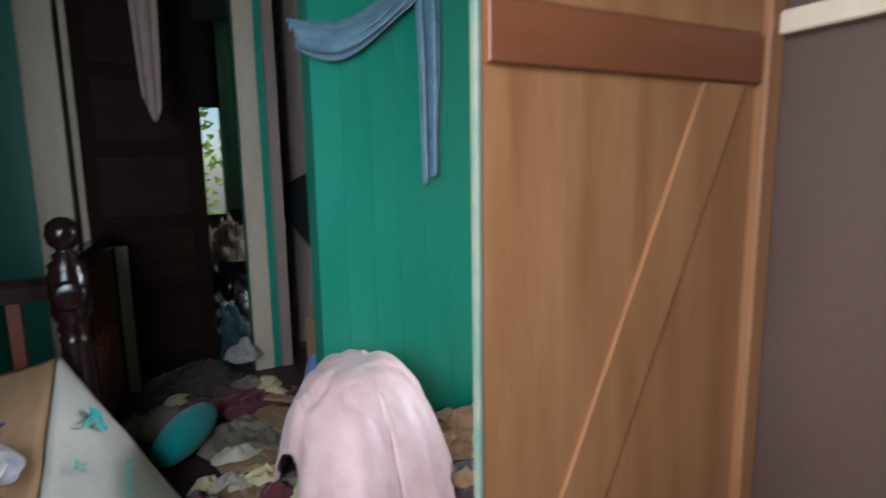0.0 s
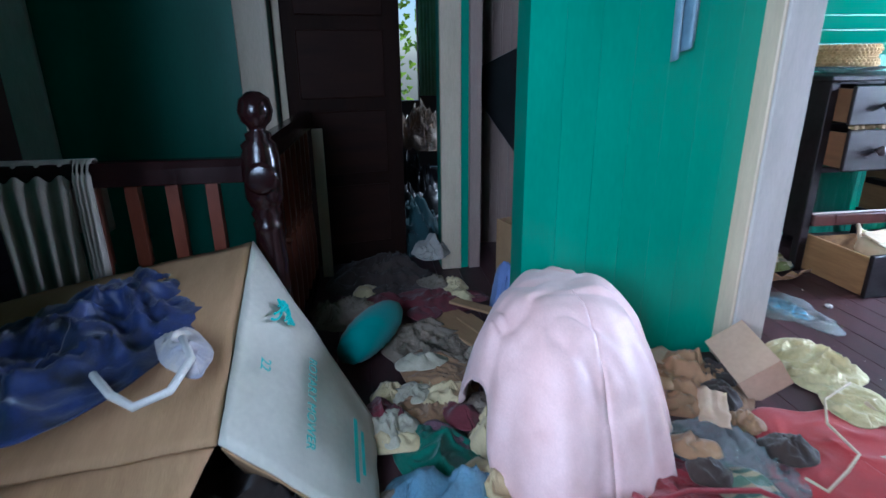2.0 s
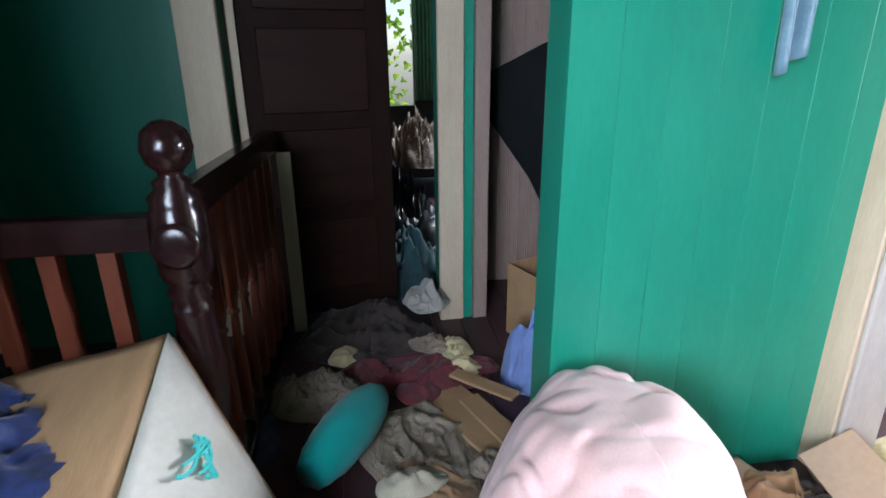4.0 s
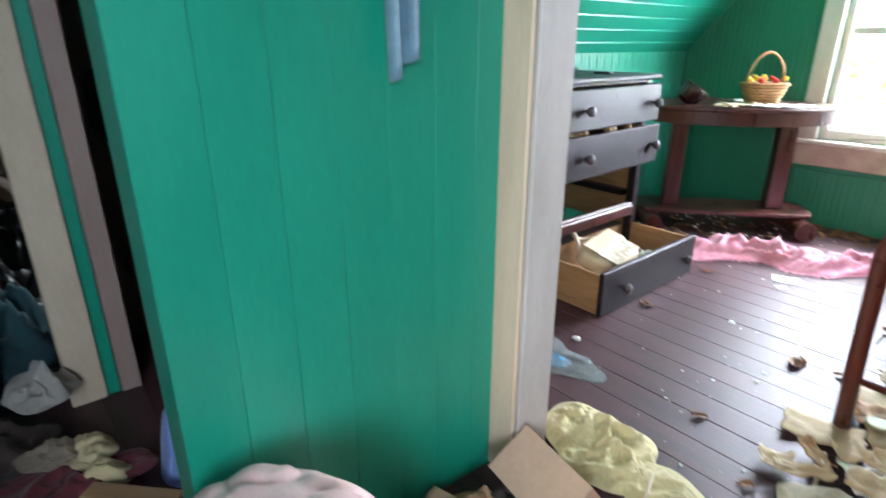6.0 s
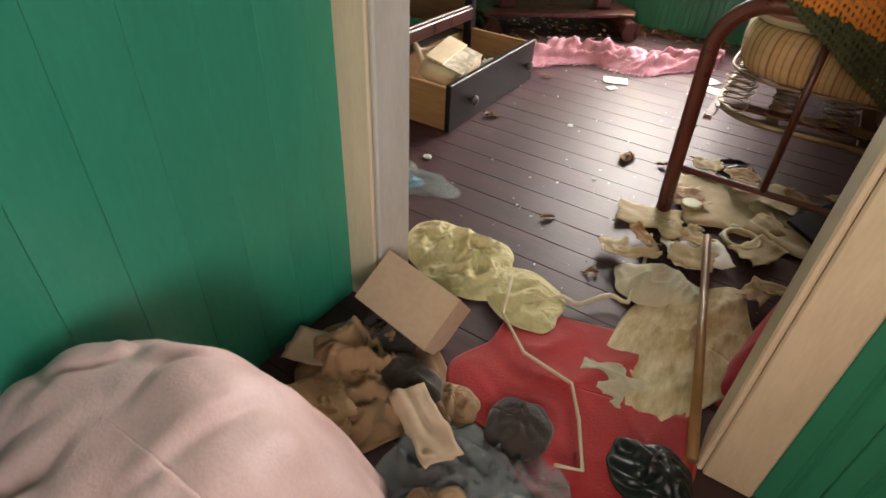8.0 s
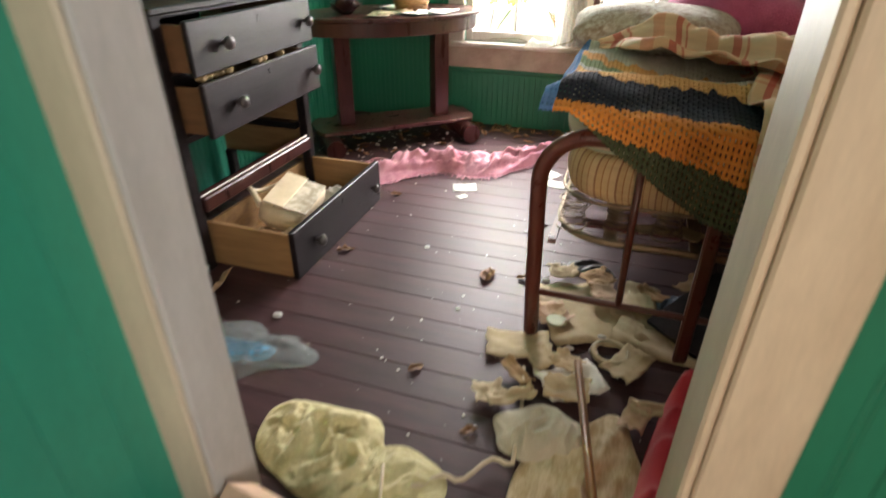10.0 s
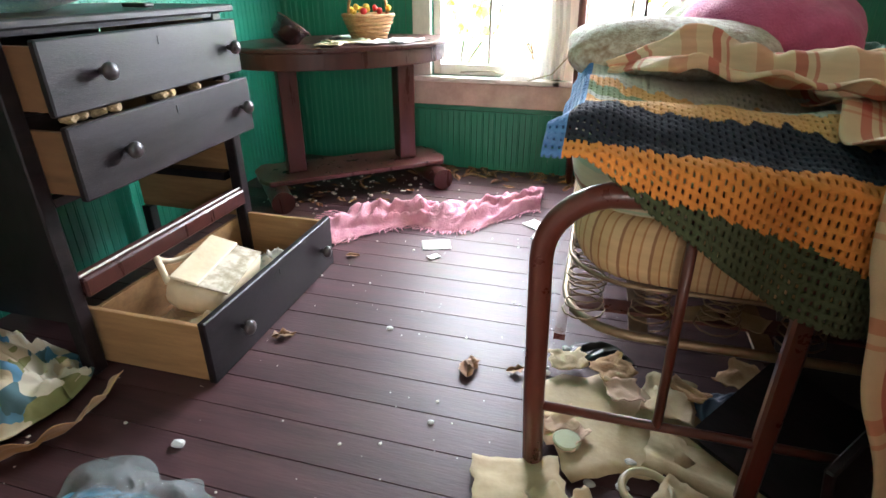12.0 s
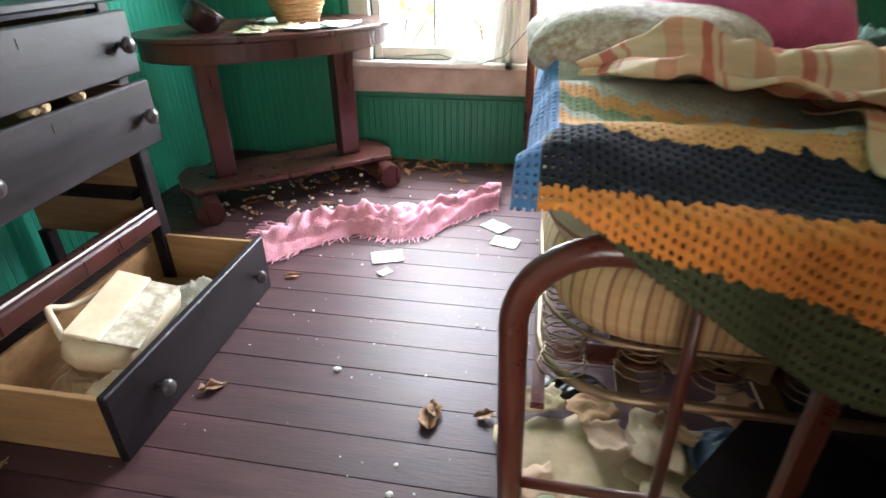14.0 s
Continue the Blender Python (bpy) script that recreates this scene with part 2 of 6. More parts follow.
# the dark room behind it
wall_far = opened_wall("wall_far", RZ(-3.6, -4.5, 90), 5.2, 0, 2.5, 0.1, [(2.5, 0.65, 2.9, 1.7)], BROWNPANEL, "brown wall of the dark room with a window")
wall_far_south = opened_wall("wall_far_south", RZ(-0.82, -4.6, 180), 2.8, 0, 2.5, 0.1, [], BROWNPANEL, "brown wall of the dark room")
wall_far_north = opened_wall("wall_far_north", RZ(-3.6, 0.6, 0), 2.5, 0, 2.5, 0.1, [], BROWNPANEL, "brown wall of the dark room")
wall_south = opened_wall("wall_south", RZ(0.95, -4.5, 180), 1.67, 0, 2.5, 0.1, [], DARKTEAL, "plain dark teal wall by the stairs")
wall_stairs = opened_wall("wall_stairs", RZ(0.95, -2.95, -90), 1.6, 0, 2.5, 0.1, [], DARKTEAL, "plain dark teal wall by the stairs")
# out of view; both openings are added to let the fill lamps in
wall_back = opened_wall("wall_back", RZ(4.0, -2.95, 180), 3.05, 0, 2.5, 0.1, [(0.9, 0.8, 1.7, 1.95), (1.8, 0.7, 2.9, 2.0)], BROWNPANEL, "unseen brown landing wall with two openings added for lamps")
wall_brown = opened_wall("wall_brown", RZ(1.80, -1.31, 0), 2.2, 0, 2.5, 0.08, [], BROWNPANEL, "plain brown closet wall beside the wooden door")
wall_behind = opened_wall("wall_behind", RZ(4.0, -1.31, -90), 1.64, 0, 2.5, 0.1, [], BROWNPANEL, "plain brown landing wall")
wall_closet = opened_wall("wall_closet", RZ(1.787, -1.31, 90), 0.38, 0, 2.5, 0.06, [], GREEN, "green closet side wall by the doorway")

ceiling_landing = structure("ceiling_landing", box(-4.2, -4.6, 2.5, 4.2, DOORY + 0.02, 2.58), CEILING, "plain painted ceiling over the landing", "ceiling")
bm = bmesh.new()
box(0.35, DOORY + 0.02, 2.5, EAST + 0.1, GABLE + 0.14, 2.58, bm=bm)
ceiling = structure("ceiling", bm, CEILING, "pale painted ceiling of the attic bedroom", "ceiling")
# the sloped ceiling over the knee wall, with boards that run along the eaves
bm = bmesh.new()
run, rise = 1.3, 1.5
L = math.hypot(run, rise)
n_b = 22
for i in range(n_b):
    a, b = L * i / n_b, L * (i + 1) / n_b
    box(a + 0.002, DOORY + 0.112, 0.0, b - 0.002, GABLE, 0.012, bevel=0.004, bm=bm)
box(0, DOORY + 0.112, 0.012, L, GABLE, 0.06, bm=bm)
sl = part("ceiling_slope", bm, TEAL)
sl.matrix_basis = Matrix.Translation((KNEE, 0, 1.02)) @ Matrix.Rotation(-math.atan2(rise, run), 4, "Y")
tagged(sl, "teal beadboard sloped attic ceiling above the dresser", "ceiling", kind="structure")

# beaded boards on the seen walls
for i in range(int(PANL / 0.11) + 1):
    # close-fitting boards, their seams nearly filled with paint
    x0, x1 = i * 0.11, min(PANL, i * 0.11 + 0.1093)
    if x1 - x0 > 0.02:
        part("board", box(x0, -0.012, 0, x1, 0.0, 2.5, 0.0007), TEAL, wall_teal)
beadboard(wall_gable, GREEN, 0.18, 4.0, 0, 2.5, 0.07, [(a + 1.1 - 0.1, b - 0.19, c + 1.1 + 0.1, d + 0.12) for a, b, c, d in WINDOWS])
beadboard(wall_knee, TEAL, 0, GABLE - DOORY - 0.13, 0, 1.03, 0.075)
beadboard(wall_door, GREEN, DOOR[1] + 1.1 + 0.097, 2.88, 0, 2.5, 0.085)
beadboard(wall_alcove, PINKBROWN, 0, 0.75, 0, 2.5, 0.1)


def casing(name, parts, label):
    ob = thing(name, Matrix(), label, "trim", kind="structure")
    for nm, b, mat in parts:
        part(nm, box(*b, bevel=0.004), mat, ob)
    return ob


Y0, Y1 = DOORY + 0.02, DOORY + 0.11
casing("door_1", [
    ("casing", (DOOR[0] - 0.097, Y0 - 0.023, 0, DOOR[0] - 0.003, Y0 - 0.001, 2.15), CREAM),
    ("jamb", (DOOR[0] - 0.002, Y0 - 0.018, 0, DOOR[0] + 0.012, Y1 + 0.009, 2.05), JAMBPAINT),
    ("jamb", (DOOR[1] - 0.012, Y0 - 0.018, 0, DOOR[1] + 0.002, Y1 + 0.009, 2.05), CREAM),
    ("casing", (DOOR[1] + 0.003, Y0 - 0.023, 0, DOOR[1] + 0.095, Y0 - 0.001, 2.15), CREAM),
    ("casing", (DOOR[0] - 0.002, Y0 - 0.023, 2.052, DOOR[1] + 0.002, Y0 - 0.001, 2.15), CREAM)], "cream painted casing of the open bedroom doorway")
casing("door_2", [
    ("casing", (WESTX + 0.002, -2.69, 0, WESTX + 0.03, -2.55, 2.12), CREAM),
    ("casing", (WESTX + 0.002, -1.8, 0, WESTX + 0.03, -1.7, 2.12), CREAM),
    ("casing", (WESTX + 0.002, -2.548, 2.0, WESTX + 0.03, -1.805, 2.12), CREAM)], "cream painted casing of the dark room's doorway")
casing("door_3", [
    ("casing", (WESTX + 0.002, -3.65, 0, WESTX + 0.03, -3.5, 2.12), WHITEPAINT),
    ("casing", (WESTX + 0.002, -4.4, 2.0, WESTX + 0.03, -3.655, 2.12), WHITEPAINT)], "white painted casing of another doorway")

# windows
GLASS = bpy.data.materials.new("window_glass")
GLASS.use_nodes = True
gb = GLASS.node_tree.nodes["Principled BSDF"]
gb.inputs["Transmission Weight"].default_value, gb.inputs["Roughness"].default_value, gb.inputs["IOR"].default_value = 1.0, 0.02, 1.02
gb.inputs["Base Color"].default_value = (0.97, 0.99, 0.97, 1)


def window(name, x0, z0, x1, z1, label):
    """A sash window in the gable wall, with casing, stool and apron on the room's side."""
    w = thing(name, Matrix(), label, "window", kind="structure")
    y = GABLE
    f = part("window_frame", box(x0 + 0.001, y + 0.02, z0 + 0.001, x0 + 0.045, y + 0.08, z1 - 0.001, 0.004), WHITEPAINT, w)
    part("window_frame", box(x1 - 0.045, y + 0.02, z0 + 0.001, x1 - 0.001, y + 0.08, z1 - 0.001, 0.004), WHITEPAINT, w)
    part("window_frame", box(x0 + 0.046, y + 0.02, z0 + 0.001, x1 - 0.046, y + 0.08, z0 + 0.06, 0.004), WHITEPAINT, w)
    part("window_frame", box(x0 + 0.046, y + 0.02, z1 - 0.05, x1 - 0.046, y + 0.08, z1 - 0.001, 0.004), WHITEPAINT, w)
    part("window_frame", box(x0 + 0.046, y + 0.03, 1.13, x1 - 0.046, y + 0.09, 1.17, 0.004), WHITEPAINT, w)
    mx = (x0 + x1) / 2
    part("glazing_bar", box(mx - 0.009, y + 0.04, z0 + 0.061, mx + 0.009, y + 0.07, 1.129, 0.003), WHITEPAINT, w)
    for a, b in ((x0 + 0.046, mx - 0.01), (mx + 0.01, x1 - 0.046)):
        g = part("pane", box(a, y + 0.052, z0 + 0.061, b, y + 0.056, 1.129), GLASS, w)
        g.visible_shadow = False
    part("window_sill", box(x0 - 0.11, y - 0.05, z0 - 0.03, x1 + 0.09, y + 0.019, z0, 0.006), WHITEPAINT, w)
    return w


window("window_1", *WINDOWS[0], "white sash window with peeling paint and vines outside")
window("window_2", *WINDOWS[1], "white sash window behind the bed's head")
trim = thing("trim", Matrix(), "weathered white window casing with a stained apron board", "trim", kind="structure")
for x0, x1 in ((-0.105, -0.001), (0.636, 0.789), (1.301, 1.4)):
    part("casing", box(x0, GABLE - 0.028, 0.531, x1, GABLE + 0.018, 1.8, 0.004), WHITEPAINT, trim)
part("apron", box(-0.11, GABLE - 0.03, 0.37, 1.39, GABLE - 0.013, 0.499, 0.004), material("stained_white_paint", (0.55, 0.45, 0.38), (0.36, 0.27, 0.21), 0.7, scale=9, bump=0.3), trim, "stained, peeling apron board")

# sky light in the two gable windows
area_lamp("window_light", look((0.31, GABLE + 0.2, 1.2), (0.3, 0, 0.4)), 0.7, 1.1, 175, (1.0, 0.94, 0.99))
area_lamp("window_light_2", look((1.05, GABLE + 0.2, 1.2), (1.0, 0, 0.4)), 0.5, 1.1, 130, (1.0, 0.94, 0.99))
# added fill lamp, source unseen, aimed to brighten the teal partition
area_lamp("landing_fill", look((2.7, -3.0, 1.4), (0.3, -1.3, 0.75)), 0.78, 1.1, 20, (0.92, 0.97, 1.0), 95)
# added warm fill lamp, source unseen, aimed through the doorway at the bed
area_lamp("warm_fill", look((1.5, -3.0, 1.35), (1.15, 0.0, 0.5)), 0.75, 1.25, 6, (1.0, 0.84, 0.7), 60)

# ---- shared shapes for soft and small things ----
CLOTHS = {}


def cloth_mat(key, c1, c2=None, **kw):
    if key not in CLOTHS:
        CLOTHS[key] = material(key, c1, c2, kw.pop("rough", 0.85), scale=kw.pop("scale", 14), bump=kw.pop("bump", 0.35), fine=kw.pop("fine", 220), sheen=kw.pop("sheen", 0.2), **kw)
    return CLOTHS[key]


def striped(key, bands, axis=0, period=0.2, rough=0.85, second=None, bump=0.3, weave=250):
    """Woven stripes: bands of (position 0..1, colour) repeated along an object axis; second lays a second set across it."""
    m = bpy.data.materials.new(key)
    m.use_nodes = True
    n, l = m.node_tree.nodes, m.node_tree.links
    b = n["Principled BSDF"]
    b.inputs["Roughness"].default_value = rough
    tc = n.new("ShaderNodeUVMap")
    sep = n.new("ShaderNodeSeparateXYZ")
    l.new(tc.outputs[0], sep.inputs[0])

    def ramp_of(bs, ax, per):
        d = n.new("ShaderNodeMath")
        d.operation = "DIVIDE"
        d.inputs[1].default_value = per
        l.new(sep.outputs[ax], d.inputs[0])
        f = n.new("ShaderNodeMath")
        f.operation = "FRACT"
        l.new(d.outputs[0], f.inputs[0])
        r = n.new("ShaderNodeValToRGB")
        r.color_ramp.interpolation = "CONSTANT"
        els = r.color_ramp.elements
        while len(els) < len(bs):
            els.new(0.5)
        for e, (p, c) in zip(els, bs):
            e.position, e.color = p, (*c, 1)
        l.new(f.outputs[0], r.inputs[0])
        return r.outputs[0]

    col = ramp_of(bands, axis, period)
    if second:
        mix = n.new("ShaderNodeMix")
        mix.data_type, mix.blend_type = "RGBA", "MULTIPLY"
        mix.inputs[0].default_value = 0.8
        l.new(col, mix.inputs[6])
        l.new(ramp_of(second, 1 - axis, period), mix.inputs[7])
        col = mix.outputs[2]
    noi = n.new("ShaderNodeTexNoise")
    noi.inputs["Scale"].default_value, noi.inputs["Detail"].default_value = 9, 6
    hsv = n.new("ShaderNodeHueSaturation")
    mr = n.new("ShaderNodeMapRange")
    mr.inputs["To Min"].default_value, mr.inputs["To Max"].default_value = 0.72, 1.2
    l.new(noi.outputs[0], mr.inputs["Value"])
    l.new(mr.outputs[0], hsv.inputs["Value"])
    l.new(col, hsv.inputs["Color"])
    l.new(hsv.outputs[0], b.inputs["Base Color"])
    wv = n.new("ShaderNodeTexNoise")
    wv.inputs["Scale"].default_value = weave
    bp = n.new("ShaderNodeBump")
    bp.inputs["Strength"].default_value, bp.inputs["Distance"].default_value = bump, 0.002
    l.new(wv.outputs[0], bp.inputs["Height"])
    l.new(bp.outputs[0], b.inputs["Normal"])
    return m


def sheet(name, fn, nu, nv, mat, parent=None, thick=0.004, keep=None, label="", mats=None, smooth=True, planar=False):
    """A cloth or paper from fn(u, v) with u, v in 0..1; keep(i, j) may leave cells out; mats(u, v) picks a material index. UV in metres, roughly."""
    bm = bmesh.new()
    uvl = bm.loops.layers.uv.new("UVMap")
    g = [[bm.verts.new(fn(i / nu, j / nv)) for i in range(nu + 1)] for j in range(nv + 1)]
    lu = sum((g[nv // 2][i + 1].co - g[nv // 2][i].co).length for i in range(nu))
    lv = sum((g[j + 1][nu // 2].co - g[j][nu // 2].co).length for j in range(nv))
    for j in range(nv):
        for i in range(nu):
            if keep and not keep(i, j):
                continue
            f = bm.faces.new((g[j][i], g[j][i + 1], g[j + 1][i + 1], g[j + 1][i]))
            f.smooth = smooth
            if mats:
                f.material_index = mats((i + 0.5) / nu, (j + 0.5) / nv)
            for lp, (a, b) in zip(f.loops, ((i, j), (i + 1, j), (i + 1, j + 1), (i, j + 1))):
                lp[uvl].uv = lp.vert.co.xy if planar else (a / nu * lu, b / nv * lv)
    bmesh.ops.delete(bm, geom=[v for v in bm.verts if not v.link_faces], context="VERTS")
    ob = part(name, mesh_of(name, bm, mat), None, parent, label)
    if thick:
        s = ob.modifiers.new("thickness", "SOLIDIFY")
        s.thickness, s.offset = thick, 0
    return ob


def nz(x, y, z=0.0, s=1.0):
    return noise.noise(Vector((x * s, y * s, z)))


def heap(name, cx, cy, rx, ry, h, mat, seed, label, category, turn=0.0, z0=0.0, fold=9.0, nu=90, nv=34, thick=0.003, group="", ragged=0.3):
    """A crumpled cloth, bag or paper lying on something: rings from the middle to a ragged edge, with folds."""
    t = radians(turn)

    def fn(u, v):
        a = 2 * math.pi * u
        rag = 1 + ragged * nz(math.cos(a) * 1.3, math.sin(a) * 1.3, seed)
        r = v * rag
        x, y = rx * r * math.cos(a), ry * r * math.sin(a)
        w1, w2 = x + 0.05 * nz(x * 7, y * 7, seed + 2), y + 0.05 * nz(x * 7, y * 7, seed + 4)
        ridge = (1 - abs(nz(w1 * fold, w2 * fold, seed * 3.1)) * 2.2) ** 2
        fine_ = (1 - min(1.0, abs(nz(w1 * fold * 2.6, w2 * fold * 2.6, seed)) * 2.4)) ** 2
        body = max(0.0, 1 - v ** 2.6) * (0.55 + 0.5 * nz(x * fold * 0.5, y * fold * 0.5, seed + 8))
        z = h * (0.72 * body + 0.42 * min(1.0, max(0.0, ridge)) * (1 - 0.75 * v ** 3) + 0.2 * fine_ * (1 - 0.6 * v ** 3) - 0.12)
        x += 0.12 * rx * nz(y * fold, z * 9, seed + 9)
        return (cx + x * math.cos(t) - y * math.sin(t), cy + x * math.sin(t) + y * math.cos(t), z0 + thick + max(0.0, z))
    ob = sheet(name, fn, nu, nv, mat, None, thick, planar=True)
    return tagged(ob, label, category, group)


def scrap(name, cx, cy, w, h, mat, seed, label, category, turn=0.0, z0=0.0, curl=0.02, corner=0.25, group="", thick=0.0012, tilt=0.0):
    """A torn or curled sheet of paper."""
    t = radians(turn)

    def fn(u, v):
        x, y = (u - 0.5) * w, (v - 0.5) * h
        e = corner * 0.2 * min(w, h)
        x += e * nz(v * 4, seed) * (abs(u - 0.5) > 0.3)
        y += e * nz(u * 4, seed + 3) * (abs(v - 0.5) > 0.3)
        z = curl * (abs(nz(u * 2.2, v * 2.2, seed)) + 0.35 * abs(nz(u * 6, v * 6, seed + 1))) + curl * 1.2 * max(0, abs(u - 0.5) - 0.3) * 2 + tilt * u
        return (cx + x * math.cos(t) - y * math.sin(t), cy + x * math.sin(t) + y * math.cos(t), z0 + 0.002 + z)
    return tagged(sheet(name, fn, 10, 10, mat, None, thick), label, category, group)


PAPER = material("yellowed_paper", (0.56, 0.46, 0.3), (0.38, 0.28, 0.15), 0.8, scale=10, bump=0.2)
WHITEPAPER = material("white_paper", (0.8, 0.79, 0.74), (0.7, 0.67, 0.6), 0.8, scale=10, bump=0.1)
CARD = material("brown_cardboard", (0.42, 0.26, 0.13), (0.33, 0.19, 0.09), 0.8, scale=6, bump=0.25, stretch=(1, 5, 1))
CARDPALE = material("pale_cardboard", (0.56, 0.39, 0.27), (0.48, 0.32, 0.21), 0.8, scale=5, bump=0.12)
KNOB = material("dark_turned_knob", (0.07, 0.06, 0.06), (0.04, 0.03, 0.03), 0.3, scale=14, bump=0.1)
BLACK = material("black_plastic", (0.012, 0.012, 0.013), (0.006, 0.006, 0.006), 0.35, scale=8, bump=0.2)
LEAF = material("dead_leaf", (0.3, 0.15, 0.06), (0.16, 0.08, 0.035), 0.7, scale=20, bump=0.4, vary=0.4)
WICKER = material("wicker", (0.4, 0.22, 0.08), (0.24, 0.12, 0.04), 0.7, scale=40, bump=0.6, fine=120)


def plastic(name, colour, rough=0.12, trans=0.75):
    m = bpy.data.materials.new(name)
    m.use_nodes = True
    n, l = m.node_tree.nodes, m.node_tree.links
    b = n["Principled BSDF"]
    b.inputs["Base Color"].default_value = (*colour, 1)
    b.inputs["Roughness"].default_value, b.inputs["Transmission Weight"].default_value, b.inputs["IOR"].default_value = rough, trans, 1.2
    b.inputs["Specular IOR Level"].default_value = 1.0
    no = n.new("ShaderNodeTexNoise")
    no.inputs["Scale"].default_value, no.inputs["Detail"].default_value = 22, 5
    bp = n.new("ShaderNodeBump")
    bp.inputs["Strength"].default_value, bp.inputs["Distance"].default_value = 0.6, 0.012
    l.new(no.outputs[0], bp.inputs["Height"])
    l.new(bp.outputs[0], b.inputs["Normal"])
    return m


CLEARBAG = plastic("clear_plastic", (0.9, 0.94, 0.96), 0.07, 0.88)
BLUEBAG = plastic("blue_plastic", (0.4, 0.64, 0.82), 0.12, 0.6)
DIRTYBAG = plastic("dirty_clear_plastic", (0.66, 0.54, 0.42), 0.15, 0.65)

# ---- bedroom: dresser ----
DFRONT = -0.355


def knob(parent, x, y, z):
    k = part("knob", lathe([(0.008, 0), (0.009, 0.012), (0.02, 0.02), (0.023, 0.028), (0.02, 0.037), (0.008, 0.043)], 16), KNOB, parent, "dark turned knob", True, m=pose(x, y, z, 0, 90, 0))
    return k


def dresser():
    d = thing("dresser", Matrix(), "dark-stained wooden dresser with sagging open drawers against a teal wall", "dresser")
    xb, y0, y1 = -0.86, -0.06, 0.775
    part("top", box(xb - 0.02, y0 - 0.03, 0.922, DFRONT + 0.035, y1 + 0.03, 0.945, 0.005), DARKWOOD, d, "dusty dark top with a bevelled edge")
    part("side_panel", box(xb, y0 + 0.004, 0.17, DFRONT - 0.045, y0 + 0.024, 0.921), DARKWOOD, d)
    part("side_panel", box(xb, y1 - 0.024, 0.17, DFRONT - 0.045, y1 - 0.004, 0.921), RAWWOOD, d, "raw wood inner side")
    for y in (y0, y1 - 0.045):
        part("post", box(DFRONT - 0.045, y, 0, DFRONT, y + 0.045, 0.921, 0.004), DARKWOOD, d)
        part("post", box(xb, y, 0, xb + 0.04, y + 0.045, 0.169, 0.004), DARKWOOD, d)
    for za, zb in ((0.907, 0.921), (0.717, 0.73), (0.5, 0.522)):
        part("rail", box(DFRONT - 0.04, y0 + 0.046, za, DFRONT - 0.004, y1 - 0.046, zb), DARKWOOD, d)
    part("rail", box(DFRONT - 0.05, y0 + 0.046, 0.235, DFRONT + 0.012, y1 - 0.046, 0.292, 0.006), REDWOOD, d, "moulded rail over the bottom drawer")
    # thin white line along the rail's upper edge
    part("rail", box(DFRONT - 0.012, y0 + 0.046, 0.293, DFRONT - 0.004, y1 - 0.046, 0.301, 0.003), WHITEPAINT, d, "thin white upper edge")
    part("runner", box(xb + 0.05, y1 - 0.07, 0.48, DFRONT - 0.05, y1 - 0.025, 0.51), RAWWOOD, d)
    part("runner", box(xb + 0.05, y1 - 0.07, 0.33, DFRONT - 0.05, y1 - 0.025, 0.36), DARKWOOD, d)
    part("runner", box(xb + 0.05, y0 + 0.025, 0.48, DFRONT - 0.05, y0 + 0.07, 0.51), DARKWOOD, d)
    part("back_rail", box(xb, y0 + 0.045, 0.48, xb + 0.015, y1 - 0.045, 0.921), DARKWOOD, d)
    part("back_rail", box(xb + 0.001, 0.28, 0.0, xb + 0.04, 0.33, 0.479), DARKWOOD, d)
    for nm, z, dz, xo, rz, rx in (("upper", 0.734, 0.17, 0.1, 1.6, 0.0), ("middle", 0.53, 0.183, 0.118, 1.8, 0.2)):
        dr = thing("drawer", pose(DFRONT + xo, y0 + 0.045, z, rx, 0, rz), "", "")
        dr.parent = d
        w = y1 - y0 - 0.09
        part("drawer_front", box(-0.022, -0.008, 0, 0, w + 0.008, dz, 0.004), DARKWOOD, dr, "scuffed dark drawer front")
        part("drawer_side", box(-0.42, 0.004, 0.01, -0.0225, 0.018, dz - 0.015), SHADEDWOOD, dr)
        part("drawer_side", box(-0.42, w - 0.018, 0.01, -0.0225, w - 0.004, dz - 0.015), SHADEDWOOD, dr)
        part("drawer_bottom", box(-0.42, 0.019, 0.012, -0.0225, w - 0.019, 0.02), SHADEDWOOD, dr)
        for y in (0.15, w - 0.055):
            knob(dr, 0.0, y, dz * 0.5)
        part("keyhole", box(-0.001, w / 2 - 0.004, dz - 0.045, 0.0015, w / 2 + 0.004, dz - 0.022, 0.0015), BLACK, dr)
    return d


dresser()


def loose_drawer():
    d = thing("bottom_drawer", pose(0, 0, 0.001, 0, 0.3, 0.8), "pulled-out dark drawer with raw wood sides, full of cloth", "drawer")
    w = 0.77
    part("drawer_front", box(-0.024, 0, 0, 0, w, 0.2, 0.004), DARKWOOD, d, "scratched dark front")
    part("drawer_side", box(-0.40, 0.006, 0.004, -0.0245, 0.022, 0.185, 0.002), RAWWOOD, d)
    part("drawer_side", box(-0.40, w - 0.022, 0.004, -0.0245, w - 0.006, 0.185, 0.002), RAWWOOD, d)
    part("drawer_back", box(-0.40, 0.0225, 0.012, -0.387, w - 0.0225, 0.165), RAWWOOD, d)
    part("drawer_bottom", box(-0.386, 0.0225, 0.012, -0.0245, w - 0.0225, 0.02), RAWWOOD, d)
    for y in (0.15, w - 0.1):
        knob(d, 0, y, 0.1)
    part("keyhole", box(-0.001, w / 2 - 0.004, 0.15, 0.0015, w / 2 + 0.004, 0.172, 0.0015), BLACK, d)


